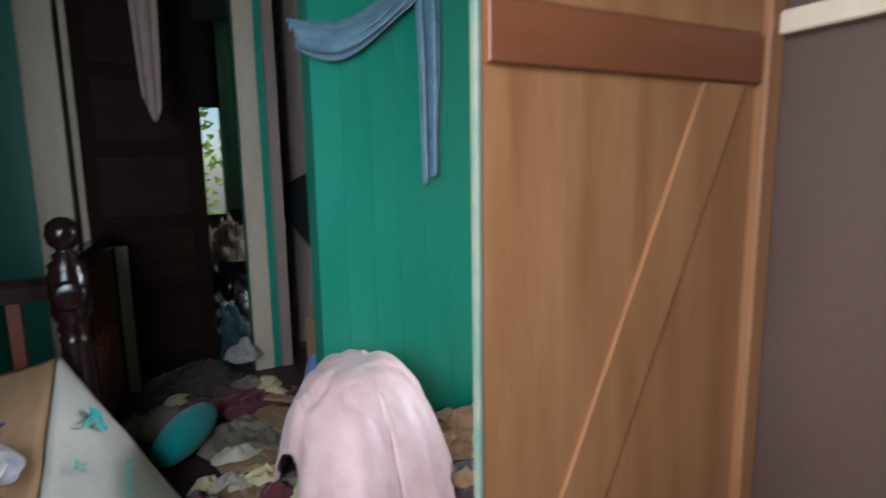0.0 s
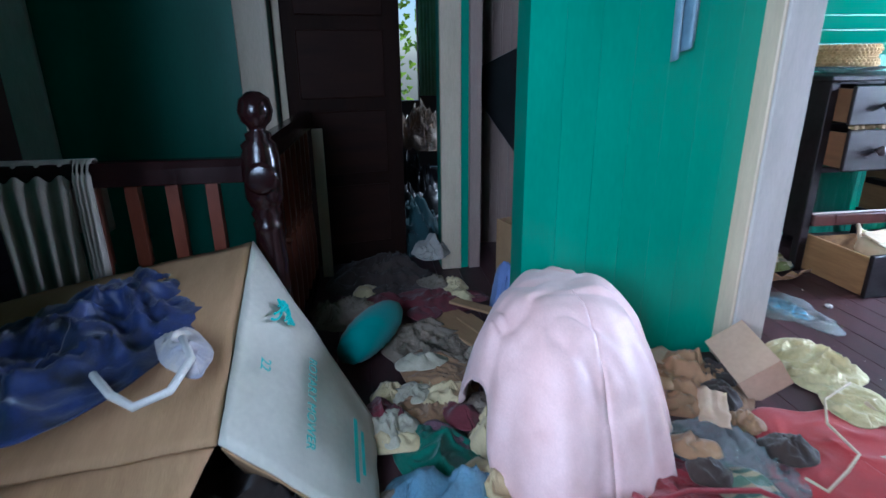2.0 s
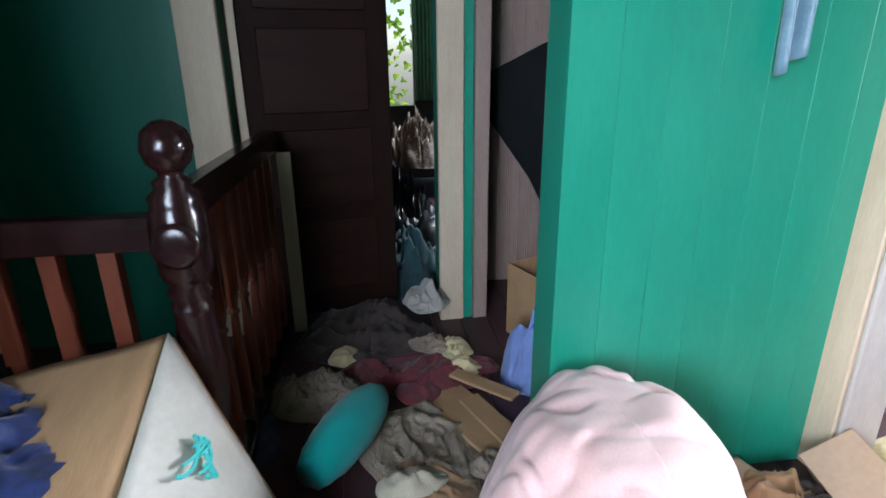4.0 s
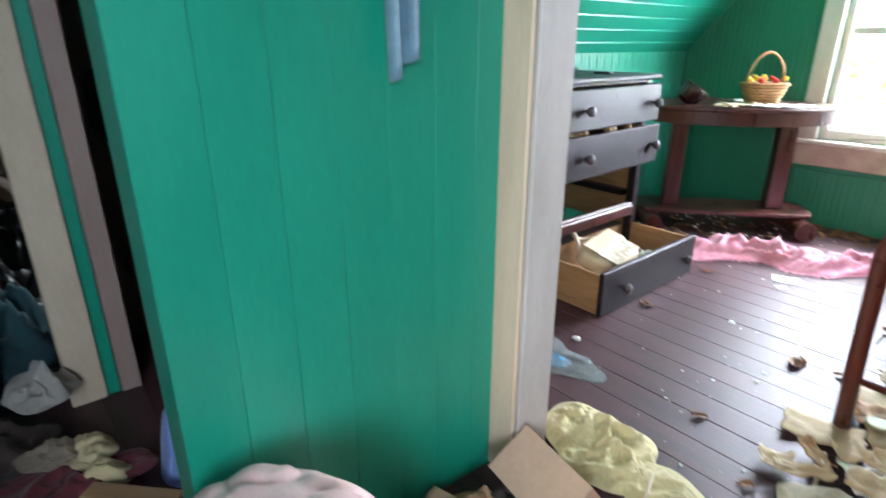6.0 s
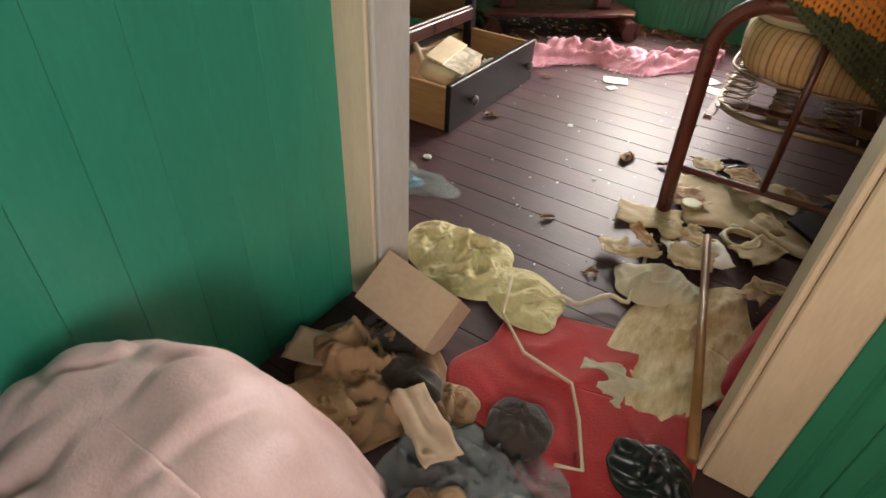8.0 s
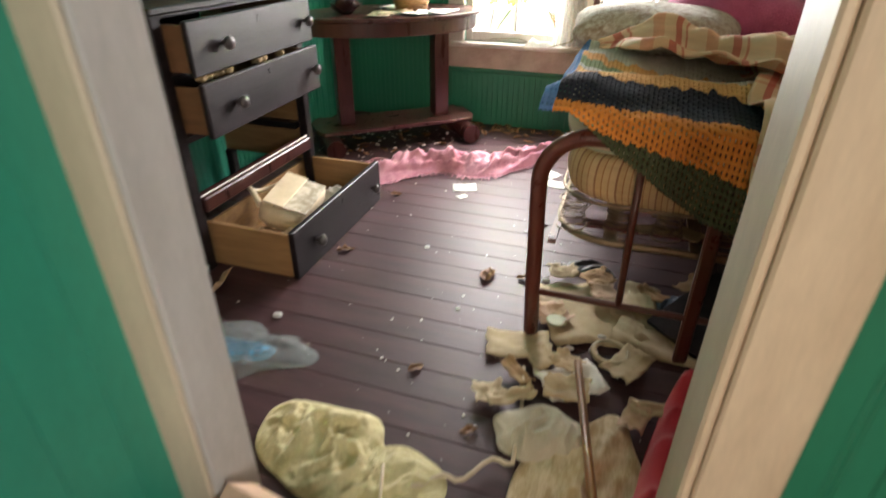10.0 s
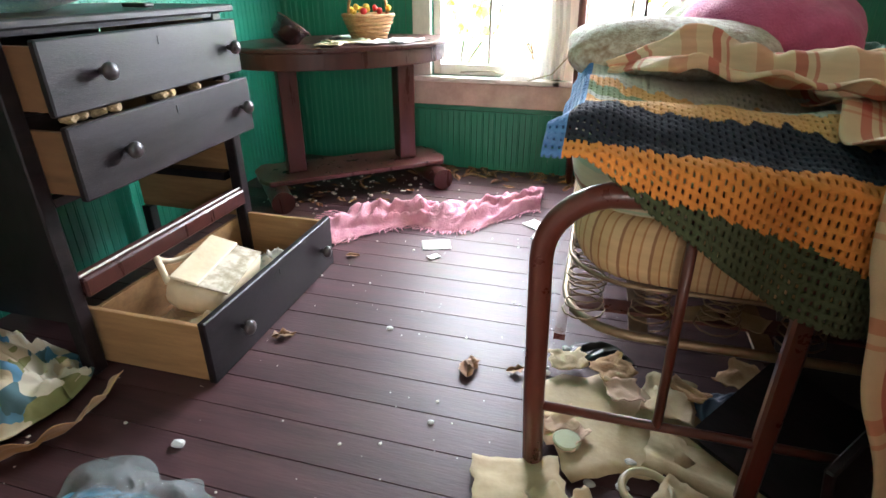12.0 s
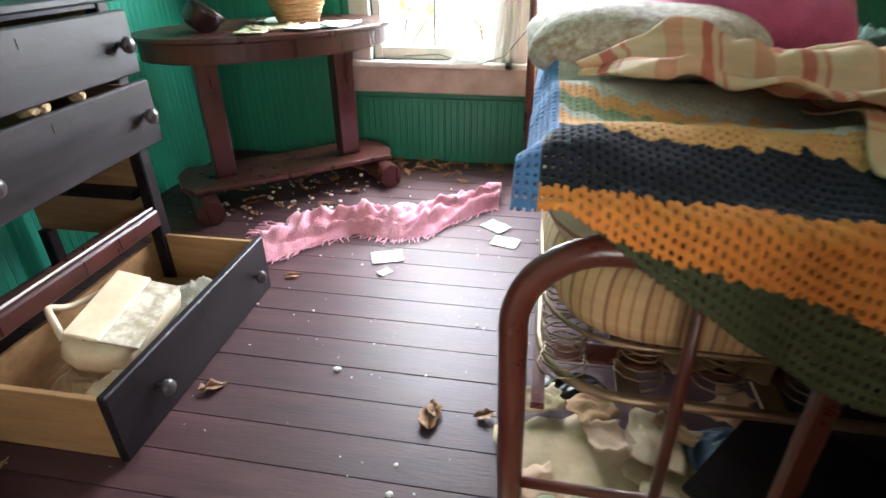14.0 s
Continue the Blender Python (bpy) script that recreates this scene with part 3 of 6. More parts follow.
loose_drawer()
heap("crumpled_fabric", -0.17, 0.56, 0.15, 0.15, 0.09, cloth_mat("white_satin", (0.72, 0.7, 0.62), (0.5, 0.47, 0.4), rough=0.45), 3.2, "crumpled grey-white satin lying in the drawer", "fabric", z0=0.03, fold=16)
heap("white_cloth", -0.13, 0.15, 0.11, 0.11, 0.11, cloth_mat("white_cotton", (0.85, 0.82, 0.74), (0.7, 0.64, 0.52)), 5.1, "folded white cloth in the open drawer", "fabric", z0=0.03, fold=8)
heap("tan_cloth", -0.25, 0.18, 0.11, 0.13, 0.1, cloth_mat("tan_cotton", (0.6, 0.5, 0.34), (0.45, 0.35, 0.22)), 6.4, "tan cloth lining the open drawer", "fabric", z0=0.03, fold=8)


def handbag():
    b = thing("handbag", pose(-0.2, 0.31, 0.15, 0, 16, 14) @ Matrix.Scale(1.4, 4), "cream leather handbag with a flap and floral brocade, in the drawer", "handbag")
    cream = material("cream_leather", (0.74, 0.64, 0.46), (0.6, 0.48, 0.3), 0.45, scale=10, bump=0.2)
    broc = material("floral_brocade", (0.6, 0.54, 0.42), (0.3, 0.25, 0.16), 0.8, scale=38, bump=0.4, spread=0.25)
    out = [(-0.115, -0.055), (0.115, -0.075), (0.125, 0.05), (0.1, 0.075), (-0.1, 0.07), (-0.12, 0.03)]
    part("body", prism(out, -0.03, 0.03, 0.018), cream, b, "", True, m=pose(0, 0, 0, 0, 0, 90))
    part("front_panel", prism([(-0.1, -0.065), (0.105, -0.07), (0.11, 0.03), (-0.1, 0.03)], 0.031, 0.036, 0.002), broc, b, "floral brocade front", m=pose(0, 0, 0, 0, 0, 90))
    part("flap", prism([(-0.105, 0.0), (0.108, -0.01), (0.115, 0.06), (-0.1, 0.062)], 0.0365, 0.043, 0.003), cream, b, "pale folded flap", m=pose(0, 0, 0, 0, 0, 90))
    pts = [(-0.07 - 0.06 * math.sin(a), -0.08 + 0.16 * a / math.pi, 0.01 + 0.02 * math.sin(2 * a)) for a in [math.pi * i / 12 for i in range(13)]]
    part("strap", tube(pts, 0.007, 8), cream, b, "looped strap", True)


handbag()

# mud nests between the drawers
MUD = material("dry_mud_nest", (0.36, 0.26, 0.13), (0.2, 0.13, 0.06), 0.95, scale=40, bump=1.0)
for i, y in enumerate((0.03, 0.07, 0.12, 0.17, 0.34, 0.38, 0.5)):
    bm = bmesh.new()
    bmesh.ops.create_icosphere(bm, subdivisions=2, radius=0.017)
    for v in bm.verts:
        v.co = Vector((v.co.x, v.co.y * 1.3, v.co.z * 0.8)) * (1 + 0.6 * nz(v.co.x * 60, v.co.y * 60, i))
    tagged(part("mud_nest", bm, MUD, m=pose(-0.285, y, 0.722)), "small dry mud nest between two drawers", "nest", "mud nests")

# things on the dresser
plate = thing("cake_plate", pose(-0.62, 0.23, 0.9455), "glass plate with a crocheted cream basket, on the dresser", "plate")
part("plate", lathe([(0.09, 0), (0.1, 0.006), (0.16, 0.02), (0.185, 0.03), (0.184, 0.034), (0.1, 0.012), (0.01, 0.01)], 32), CLEARBAG, plate, "clear glass plate", True)
crochet = material("cream_crochet", (0.68, 0.5, 0.26), (0.42, 0.28, 0.11), 0.9, scale=60, bump=1.0, fine=90)
bm = bmesh.new()
rngc = random.Random(2)
for k in range(8):
    for i in range(40):
        a = 2 * math.pi * (i + 0.5 * (k % 2)) / 40
        r = 0.125 + 0.008 * math.sin(k * 1.3)
        s = bmesh.ops.create_icosphere(bm, subdivisions=1, radius=0.0125)
        bmesh.ops.translate(bm, verts=s["verts"], vec=(r * math.cos(a), r * math.sin(a), 0.022 + k * 0.013))
part("basket", bm, crochet, plate, "knobbly cream crochet basket", True, m=pose(0, 0, 0.012))
part("lining", lathe([(0.118, 0.02), (0.121, 0.115), (0.05, 0.118)], 28), crochet, plate, smooth=True)
jar = thing("glass_jar", pose(-0.68, -0.02, 0.9455), "small clear glass jar on the dresser top", "jar")
part("bowl", lathe([(0.02, 0), (0.045, 0.01), (0.05, 0.05), (0.03, 0.09), (0.034, 0.1), (0.03, 0.1), (0.04, 0.05), (0.01, 0.008)], 24), CLEARBAG, jar, smooth=True)
tagged(part("black_comb", box(-0.52, 0.52, 0.9455, -0.43, 0.56, 0.957, 0.003), BLACK), "small flat black comb case on the dresser", "comb")

# ---- bedroom: table in the corner ----
TBL = pose(-0.3, 1.63, 0, 0, 0, 40)


def table():
    t = thing("library_table", TBL, "red-brown oval pedestal table with two posts and scroll feet", "table")
    def oval(a, b, n=56):
        return [(a * math.cos(2 * math.pi * i / n), b * math.sin(2 * math.pi * i / n)) for i in range(n)]
    part("tabletop", prism(oval(0.55, 0.32), 0.73, 0.752, 0.006), REDWOOD, t, "oval top with a rounded edge", False)
    part("apron", prism(oval(0.525, 0.295), 0.655, 0.7295, 0.004), REDWOOD, t)
    for x in (-0.3, 0.3):
        part("post", prism([(-0.045, -0.05), (0.045, -0.05), (0.045, 0.05), (-0.045, 0.05)], 0.136, 0.6545, 0.006), REDWOOD, t, m=pose(x, 0, 0))
        part("scroll_foot", tube([(x + (0.12 if x > 0 else -0.12), y, 0.056) for y in (-0.25, 0.25)], 0.055, 20), REDWOOD, t, "rolled scroll foot", m=None)
    part("base_shelf", prism([(-0.46, -0.16), (0.46, -0.16), (0.5, -0.08), (0.5, 0.08), (0.46, 0.16), (-0.46, 0.16), (-0.5, 0.08), (-0.5, -0.08)], 0.112, 0.135, 0.005), REDWOOD, t, "dusty base shelf")
    return t


table()
TOPZ = 0.7525


def on_table(x, y, z=TOPZ, rz=0):
    return TBL @ pose(x, y, z, 0, 0, rz)


def basket():
    b = thing("egg_basket", on_table(0.13, -0.0, rz=10) @ Matrix.Scale(1.2, 4), "small wicker basket with a hoop handle and toy chicks", "basket")
    n, rows = 24, 7
    for k in range(rows):
        s = 0.055 + 0.028 * k / (rows - 1)
        z = 0.008 + 0.014 * k
        pts = [((s + 0.003 * (-1) ** (i + k)) * 1.15 * math.copysign(abs(math.cos(2 * math.pi * i / n)) ** 0.6, math.cos(2 * math.pi * i / n)), (s + 0.003 * (-1) ** (i + k)) * 0.8 * math.copysign(abs(math.sin(2 * math.pi * i / n)) ** 0.6, math.sin(2 * math.pi * i / n)), z) for i in range(n)]
        part("woven_row", tube(pts, 0.0085, 6, True), WICKER, b, "", True)
    part("floor", prism([(0.06 * math.cos(i * math.pi / 8), 0.042 * math.sin(i * math.pi / 8)) for i in range(16)], 0.001, 0.012), WICKER, b)
    pts = [(0.088 * math.cos(a), 0, 0.085 + 0.15 * math.sin(a)) for a in [math.pi * i / 18 for i in range(19)]]
    part("handle", tube(pts, 0.006, 8), WICKER, b, "thin hoop handle", True)
    rng = random.Random(8)
    yel = material("yellow_felt", (0.75, 0.55, 0.08), (0.6, 0.4, 0.05), 0.9)
    red = material("red_felt", (0.6, 0.05, 0.04), (0.45, 0.03, 0.03), 0.9)
    for i in range(11):
        bm2 = bmesh.new()
        bmesh.ops.create_icosphere(bm2, subdivisions=2, radius=0.0125)
        for v in bm2.verts:
            v.co *= 1 + 0.35 * nz(v.co.x * 70, v.co.y * 70, i)
        part("trinket", bm2, red if i % 4 == 1 else yel, b, smooth=True, m=pose(rng.uniform(-0.08, 0.08), rng.uniform(-0.045, 0.045), 0.105 + rng.uniform(0, 0.02)))


basket()
pot = thing("small_pot", on_table(-0.28, -0.05, TOPZ + 0.045) @ Matrix.Scale(1.3, 4) @ pose(0, 0, 0, 0, 38, 0), "small dark enamel pot with a wire bail, tipped over", "pot")
part("bowl", lathe([(0.03, -0.035), (0.05, -0.02), (0.055, 0.02), (0.062, 0.042), (0.057, 0.042), (0.048, 0.015), (0.02, -0.025)], 24), material("dark_enamel", (0.03, 0.012, 0.012), None, 0.18), pot, smooth=True)
part("bail", tube([(0.062 * math.cos(a), 0.09 * math.sin(a) - 0.03, 0.04) for a in [math.pi * (1 + i / 12) for i in range(13)]], 0.0022, 6), IRON, pot, smooth=True)
for i, (x, y, r, w) in enumerate(((-0.02, -0.12, 10, 0.2), (0.1, -0.2, 40, 0.18), (0.28, -0.14, -20, 0.16), (-0.12, -0.2, 70, 0.16), (0.05, 0.1, 30, 0.2), (0.22, -0.22, 15, 0.12))):
    p = TBL @ Vector((x, y, 0))
    scrap("paper_sheet", p.x, p.y, w, w * 0.7, WHITEPAPER if i % 3 else PAPER, 11 + i, "loose white paper lying on the oval table", "paper", 36 + r, TOPZ, 0.014, group="papers on the table")

# ---- bedroom: iron bed ----
def bed():
    b = thing("iron_bed", Matrix(), "brown iron bed with round tubing, coil springs and striped mattresses", "bed")
    xl, xr, yf, yh = 0.886, 1.8, -0.03, 2.0
    def arch(x0, x1, y, h, r, lean=0.02):
        pts = [(x0, y, 0.0), (x0 - lean * 0.5, y, h * 0.3), (x0 - lean, y, h - r)]
        for a in range(1, 8):
            t = radians(180 - 90 * a / 8)
            pts.append((x0 - lean + r + r * math.cos(t), y, h - r + r * math.sin(t)))
        pts.append((x0 + r, y, h))
        pts += [(x0 + x1 - px, py, pz) for px, py, pz in reversed(pts)]
        return pts
    part("footboard_tube", tube(arch(xl, xr, yf, 0.678, 0.14), 0.0235, 16), IRON, b, "thick bent tube, worn brown enamel", True)
    part("headboard_tube", tube(arch(xl - 0.06, xr, yh, 1.06, 0.14), 0.02, 14), IRON, b, "bent head tube", True)
    part("foot_rail", tube([(xl, yf, 0.17), (xr, yf, 0.17)], 0.0105, 10), IRON, b, "", True)
    for x in (1.137, 1.6):
        part("foot_bar", tube([(x, yf, 0.171), (x - 0.008, yf, 0.672)], 0.0105, 10), IRON, b, "", True)
    part("foot_bar", box(1.32, yf - 0.013, 0.0, 1.36, yf + 0.013, 0.67, 0.006), IRON, b, "flat dark middle bar")
    for x in (1.1, 1.33, 1.55):
        part("head_bar", tube([(x, yh, 0.3), (x, yh, 1.05)], 0.008, 8), IRON, b, "", True)
    for x in (xl + 0.03, xr - 0.03):
        part("side_rail", box(x - 0.012, yf + 0.03, 0.33, x + 0.012, yh - 0.02, 0.345), IRON, b)
    # spring base: a rounded flat band and coils
    def rounded(x0, y0, x1, y1, r, z, n=6):
        pts = []
        for cx, cy, a0 in ((x1 - r, y0 + r, -90), (x1 - r, y1 - r, 0), (x0 + r, y1 - r, 90), (x0 + r, y0 + r, 180)):
            pts += [(cx + r * math.cos(radians(a0 + 90 * i / n)), cy + r * math.sin(radians(a0 + 90 * i / n)), z) for i in range(n + 1)]
        return pts
    spring_steel = material("dull_spring_steel", (0.34, 0.26, 0.16), (0.2, 0.13, 0.08), 0.4, metal=0.7, scale=20)
    part("spring_frame", tube(rounded(0.915, 0.04, 1.76, 1.95, 0.16, 0.34), 0.011, 8, True), spring_steel, b, "rounded lower spring band", True)
    part("spring_frame", tube(rounded(0.915, 0.04, 1.76, 1.95, 0.16, 0.458), 0.005, 8, True), spring_steel, b, "", True)
    for x in (1.08, 1.33, 1.58):
        part("slat", box(x - 0.02, 0.05, 0.325, x + 0.02, 1.94, 0.333), spring_steel, b)
    for y in (0.16, 0.55, 1.0):
        part("slat", box(0.91, y - 0.025, 0.3335, 1.75, y + 0.025, 0.341), IRON, b)
    coil = [(0.036 * (1 + 0.35 * abs(2 * i / 60 - 1)) * math.cos(i * 0.62), 0.036 * (1 + 0.35 * abs(2 * i / 60 - 1)) * math.sin(i * 0.62), 0.112 * i / 60) for i in range(61)]
    cm = mesh_of("coil_spring", tube(coil, 0.0022, 5), spring_steel, True)
    for x in (0.96, 1.1, 1.24, 1.4, 1.6):
        for y in (0.11, 0.27, 0.5, 0.8):
            part("coil_spring", cm, None, b, m=pose(x, y, 0.343, 0, 0, x * 900))
    return b


bed()


def rounded_slab(x0, y0, x1, y1, z0, z1, r, bulge=0.02, nu=60, nv=14, sag=0.0):
    """fn for a soft mattress: round about the corners, bulging sides; u runs round, v from the bottom's middle over the side to the top's middle."""
    cx, cy, hx, hy = (x0 + x1) / 2, (y0 + y1) / 2, (x1 - x0) / 2, (y1 - y0) / 2
    def fn(u, v):
        a = 2 * math.pi * u
        c, s = math.cos(a), math.sin(a)
        k = 1 / max((abs(c) ** 7 + abs(s) ** 7) ** (1 / 7), 1e-6)
        if v < 0.3:
            q, z, out = v / 0.3, z0, -0.25
        elif v > 0.7:
            q, z, out = (1 - v) / 0.3, z1, -0.25
        else:
            q = 1.0
            w = (v - 0.3) / 0.4
            z = z0 + (z1 - z0) * (0.5 - 0.5 * math.cos(math.pi * w))
            out = math.sin(math.pi * w)
        e = 0 if q < 0.999 else bulge * out
        x, y = cx + (hx * q + e) * c * k, cy + (hy * q + e) * s * k
        return (x, y, z + 0.012 * nz(x * 5, y * 5, z) * (0.3 + (v > 0.5)) - sag * (1 - q) * (v > 0.5))
    return fn


TICK = striped("orange_ticking", [(0, (0.55, 0.36, 0.17)), (0.24, (0.36, 0.17, 0.06)), (0.3, (0.58, 0.4, 0.2)), (0.55, (0.42, 0.22, 0.09)), (0.62, (0.6, 0.42, 0.22)), (0.9, (0.3, 0.15, 0.07))], 0, 0.085)
SAGE = striped("sage_ticking", [(0, (0.64, 0.6, 0.42)), (0.3, (0.46, 0.55, 0.39)), (0.45, (0.66, 0.56, 0.4)), (0.62, (0.36, 0.19, 0.13)), (0.78, (0.62, 0.58, 0.42))], 1, 0.16)
m1 = sheet("mattress", rounded_slab(0.925, 0.05, 1.76, 1.93, 0.459, 0.592, 0.1, 0.025), 90, 20, TICK, None, 0)
tagged(m1, "thick striped orange ticking mattress sagging on bed springs", "mattress")
m2 = sheet("mattress", rounded_slab(0.905, 0.07, 1.77, 1.95, 0.596, 0.735, 0.1, 0.022), 90, 24, SAGE, None, 0)
tagged(m2, "upper mattress with faded sage and brown stripes", "mattress")

# crocheted blanket over the bed's foot
WOOL = [material("black_wool", (0.006, 0.007, 0.011), (0.014, 0.018, 0.035), 0.95, scale=30, bump=0.9, fine=130),
        material("orange_wool", (0.72, 0.28, 0.05), (0.6, 0.2, 0.03), 0.95, scale=30, bump=0.9, fine=130),
        material("olive_wool", (0.07, 0.085, 0.035), (0.045, 0.055, 0.022), 0.95, scale=30, bump=0.9, fine=130),
        material("peach_wool", (0.75, 0.42, 0.16), (0.62, 0.32, 0.1), 0.95, scale=30, bump=0.9, fine=130),
        material("green_wool", (0.25, 0.33, 0.16), (0.16, 0.22, 0.1), 0.95, scale=30, bump=0.9, fine=130),
        material("blue_wool", (0.1, 0.24, 0.48), (0.07, 0.16, 0.36), 0.95, scale=30, bump=0.9, fine=130),
        material("pale_wool", (0.6, 0.6, 0.5), (0.45, 0.45, 0.36), 0.95, scale=30, bump=0.9, fine=130)]


def blanket_hang(u):
    """How far the blanket hangs over the foot of the bed: nothing at the open side, more towards the middle."""
    return 0.006 + 0.23 * min(1.0, max(0.0, u - 0.12) / 0.6)


def blanket_fn(u, v):
    """u from the open side of the bed inwards, v from the pillows to the hanging hem."""
    x = 0.85 + 0.615 * u
    y0 = run = 1.0
    edge = 0.778 - 0.055 * u
    s = v * (run + 0.05 + blanket_hang(u))
    ripple = 0.016 * math.sin(s * 21 + u * 5) + 0.014 * nz(x * 5, s * 7, 9)
    if s < run:
        k = max(0.0, (s - run + 0.16) / 0.16)
        y, z = y0 - s, edge + 0.035 * (1 - k * k) + ripple * (1 - k)
    elif s < run + 0.05:
        q = (s - run) / 0.05
        y, z = -0.064 * q, edge - 0.014 * q * q
    else:
        y, z = -0.066 - 0.012 * math.sin(u * 17) * min(1.0, (s - run - 0.05) * 12), edge - 0.014 - (s - run - 0.05)
    z += 0.01 * nz(x * 11, y * 11, 4)
    if u < 0.09:
        k = (0.09 - u) / 0.09 * min(1.0, max(0.15, (run - s) / 0.15))
        x += 0.015 * k
        z -= 0.07 * k
    return (x, y - 0.008 * nz(x * 9, z * 9, 2), z)


def blanket_mat(u, v):
    s = v * (1.05 + blanket_hang(u))
    zig = 0.016 * math.sin(u * 75) * (s < 0.9) + 0.006 * math.sin(u * 130) + 0.03 * math.sin(u * 9 + 1) * (s < 0.9)
    if u < 0.06 or (u < 0.1 and s < 0.9):
        return 5
    t = s + zig * 0.6
    for limit, colour in ((0.66, 6), (0.71, 3), (0.77, 4), (0.8, 6), (0.885, 3), (1.02, 0 if u > 0.06 else 5), (1.06 + 0.125 * u, 1)):
        if t < limit:
            return colour
    return 2


bl = sheet("crochet_blanket", blanket_fn, 150, 250, WOOL, None, 0.007, keep=lambda i, j: not (i % 3 == 1 and j % 4 in (1, 2)), mats=blanket_mat)
tagged(bl, "crocheted wool blanket in orange, black, blue and green bands", "blanket")

PLAID = striped("faded_plaid", [(0, (0.66, 0.47, 0.3)), (0.22, (0.5, 0.16, 0.11)), (0.34, (0.66, 0.48, 0.32)), (0.42, (0.55, 0.22, 0.15)), (0.46, (0.68, 0.5, 0.34)), (0.8, (0.62, 0.34, 0.22))], 0, 0.19, second=[(0, (1, 0.98, 0.9)), (0.25, (0.85, 0.42, 0.34)), (0.4, (1, 0.95, 0.85)), (0.5, (0.9, 0.55, 0.45)), (0.55, (1, 1, 0.92))])


def plaid_fn(u, v):
    x = 1.36 + 0.62 * u + 0.02 * math.sin(v * 7)
    s = v * 1.62
    if s < 0.75:
        y, z = 0.65 - s * 0.93, 0.79 + 0.02 * math.sin(s * 18 + u * 8)
    else:
        q = s - 0.75
        x += 0.17 * q
        y, z = -0.06 - 0.14 * q - 0.025 * math.sin(u * 26 + q * 3), 0.79 - q * 0.88
    return (x + 0.03 * nz(y * 5, z * 5, 1), y, max(0.01, z + 0.012 * nz(x * 9, y * 9, 8)))


tagged(sheet("plaid_bedspread", plaid_fn, 60, 120, PLAID, None, 0.004), "faded red and cream plaid bedspread hanging to the floor", "bedspread")


def rumple_fn(u, v):
    x = 0.955 + 1.0 * u
    y = 0.25 + 0.32 * v + 0.07 * math.sin(u * 5 + 0.6) - 0.1 * u
    z = 0.832 - 0.045 * u + 0.055 * math.sin(math.pi * v) * (0.6 + 0.6 * abs(math.sin(u * 9))) + 0.03 * abs(nz(x * 9, y * 16, 3)) + 0.022 * math.sin(v * 15 + u * 4)
    e = min(1.0, 7 * u)
    y = y * 1.0 + (0.5 - v) * 0.3 * (1 - e) + 0.03 * nz(u * 7, v * 6, 4)
    z = 0.82 - 0.045 * u + (z - 0.82 + 0.045 * u) * (0.25 + 0.75 * e) + 0.018 * nz(u * 14, v * 9, 6)
    return (x + 0.03 * nz(v * 5, u * 4, 2), y, z)


tagged(sheet("rumpled_sheet", rumple_fn, 90, 40, PLAID, None, 0.004), "rumpled plaid top sheet pushed back in folds", "sheet")


def pillow(name, cx, cy, cz, w, d, h, turn, tilt, mat, label, seed):
    m = pose(cx, cy, cz, tilt, 0, turn)
    def fn(u, v):
        a, b = 2 * math.pi * u, math.pi * (v - 0.5)
        c, s, r = math.cos(a), math.sin(a), math.cos(b)
        k = (abs(c) ** 4 + abs(s) ** 4) ** (-0.25)
        p = Vector((w / 2 * c * k * r ** 0.75, d / 2 * s * k * r ** 0.75, h / 2 * math.sin(b)))
        p *= 1 + 0.13 * nz(p.x * 7, p.y * 7, seed) + 0.03 * nz(p.x * 22, p.y * 22, seed)
        return m @ p
    return tagged(sheet(name, fn, 48, 26, mat, None, 0), label, "pillow", "pillows on the bed")


pillow("pillow", 1.11, 0.74, 0.845, 0.56, 0.36, 0.16, -8, 6, cloth_mat("mottled_crochet", (0.62, 0.57, 0.46), (0.3, 0.2, 0.12), scale=46, spread=0.35, bump=1.0, fine=150), "crocheted pillow in faded white, green and rust", 1)
pillow("pillow", 1.39, 0.94, 0.87, 0.5, 0.36, 0.25, -6, 10, cloth_mat("pink_chenille", (0.6, 0.13, 0.27), (0.42, 0.07, 0.17), bump=1.0, fine=150), "fuzzy deep pink pillow", 2)
pillow("pillow", 1.32, 1.2, 0.875, 0.4, 0.3, 0.17, 5, 12, cloth_mat("olive_knit", (0.28, 0.27, 0.13), (0.16, 0.15, 0.07), bump=1.0, fine=110), "olive green knitted pillow", 3)
heap("green_throw", 1.84, 1.2, 0.3, 0.3, 0.12, cloth_mat("bottle_green_wool", (0.03, 0.11, 0.06), (0.015, 0.05, 0.03)), 2.2, "dark green throw at the bed's head", "throw", z0=0.735)

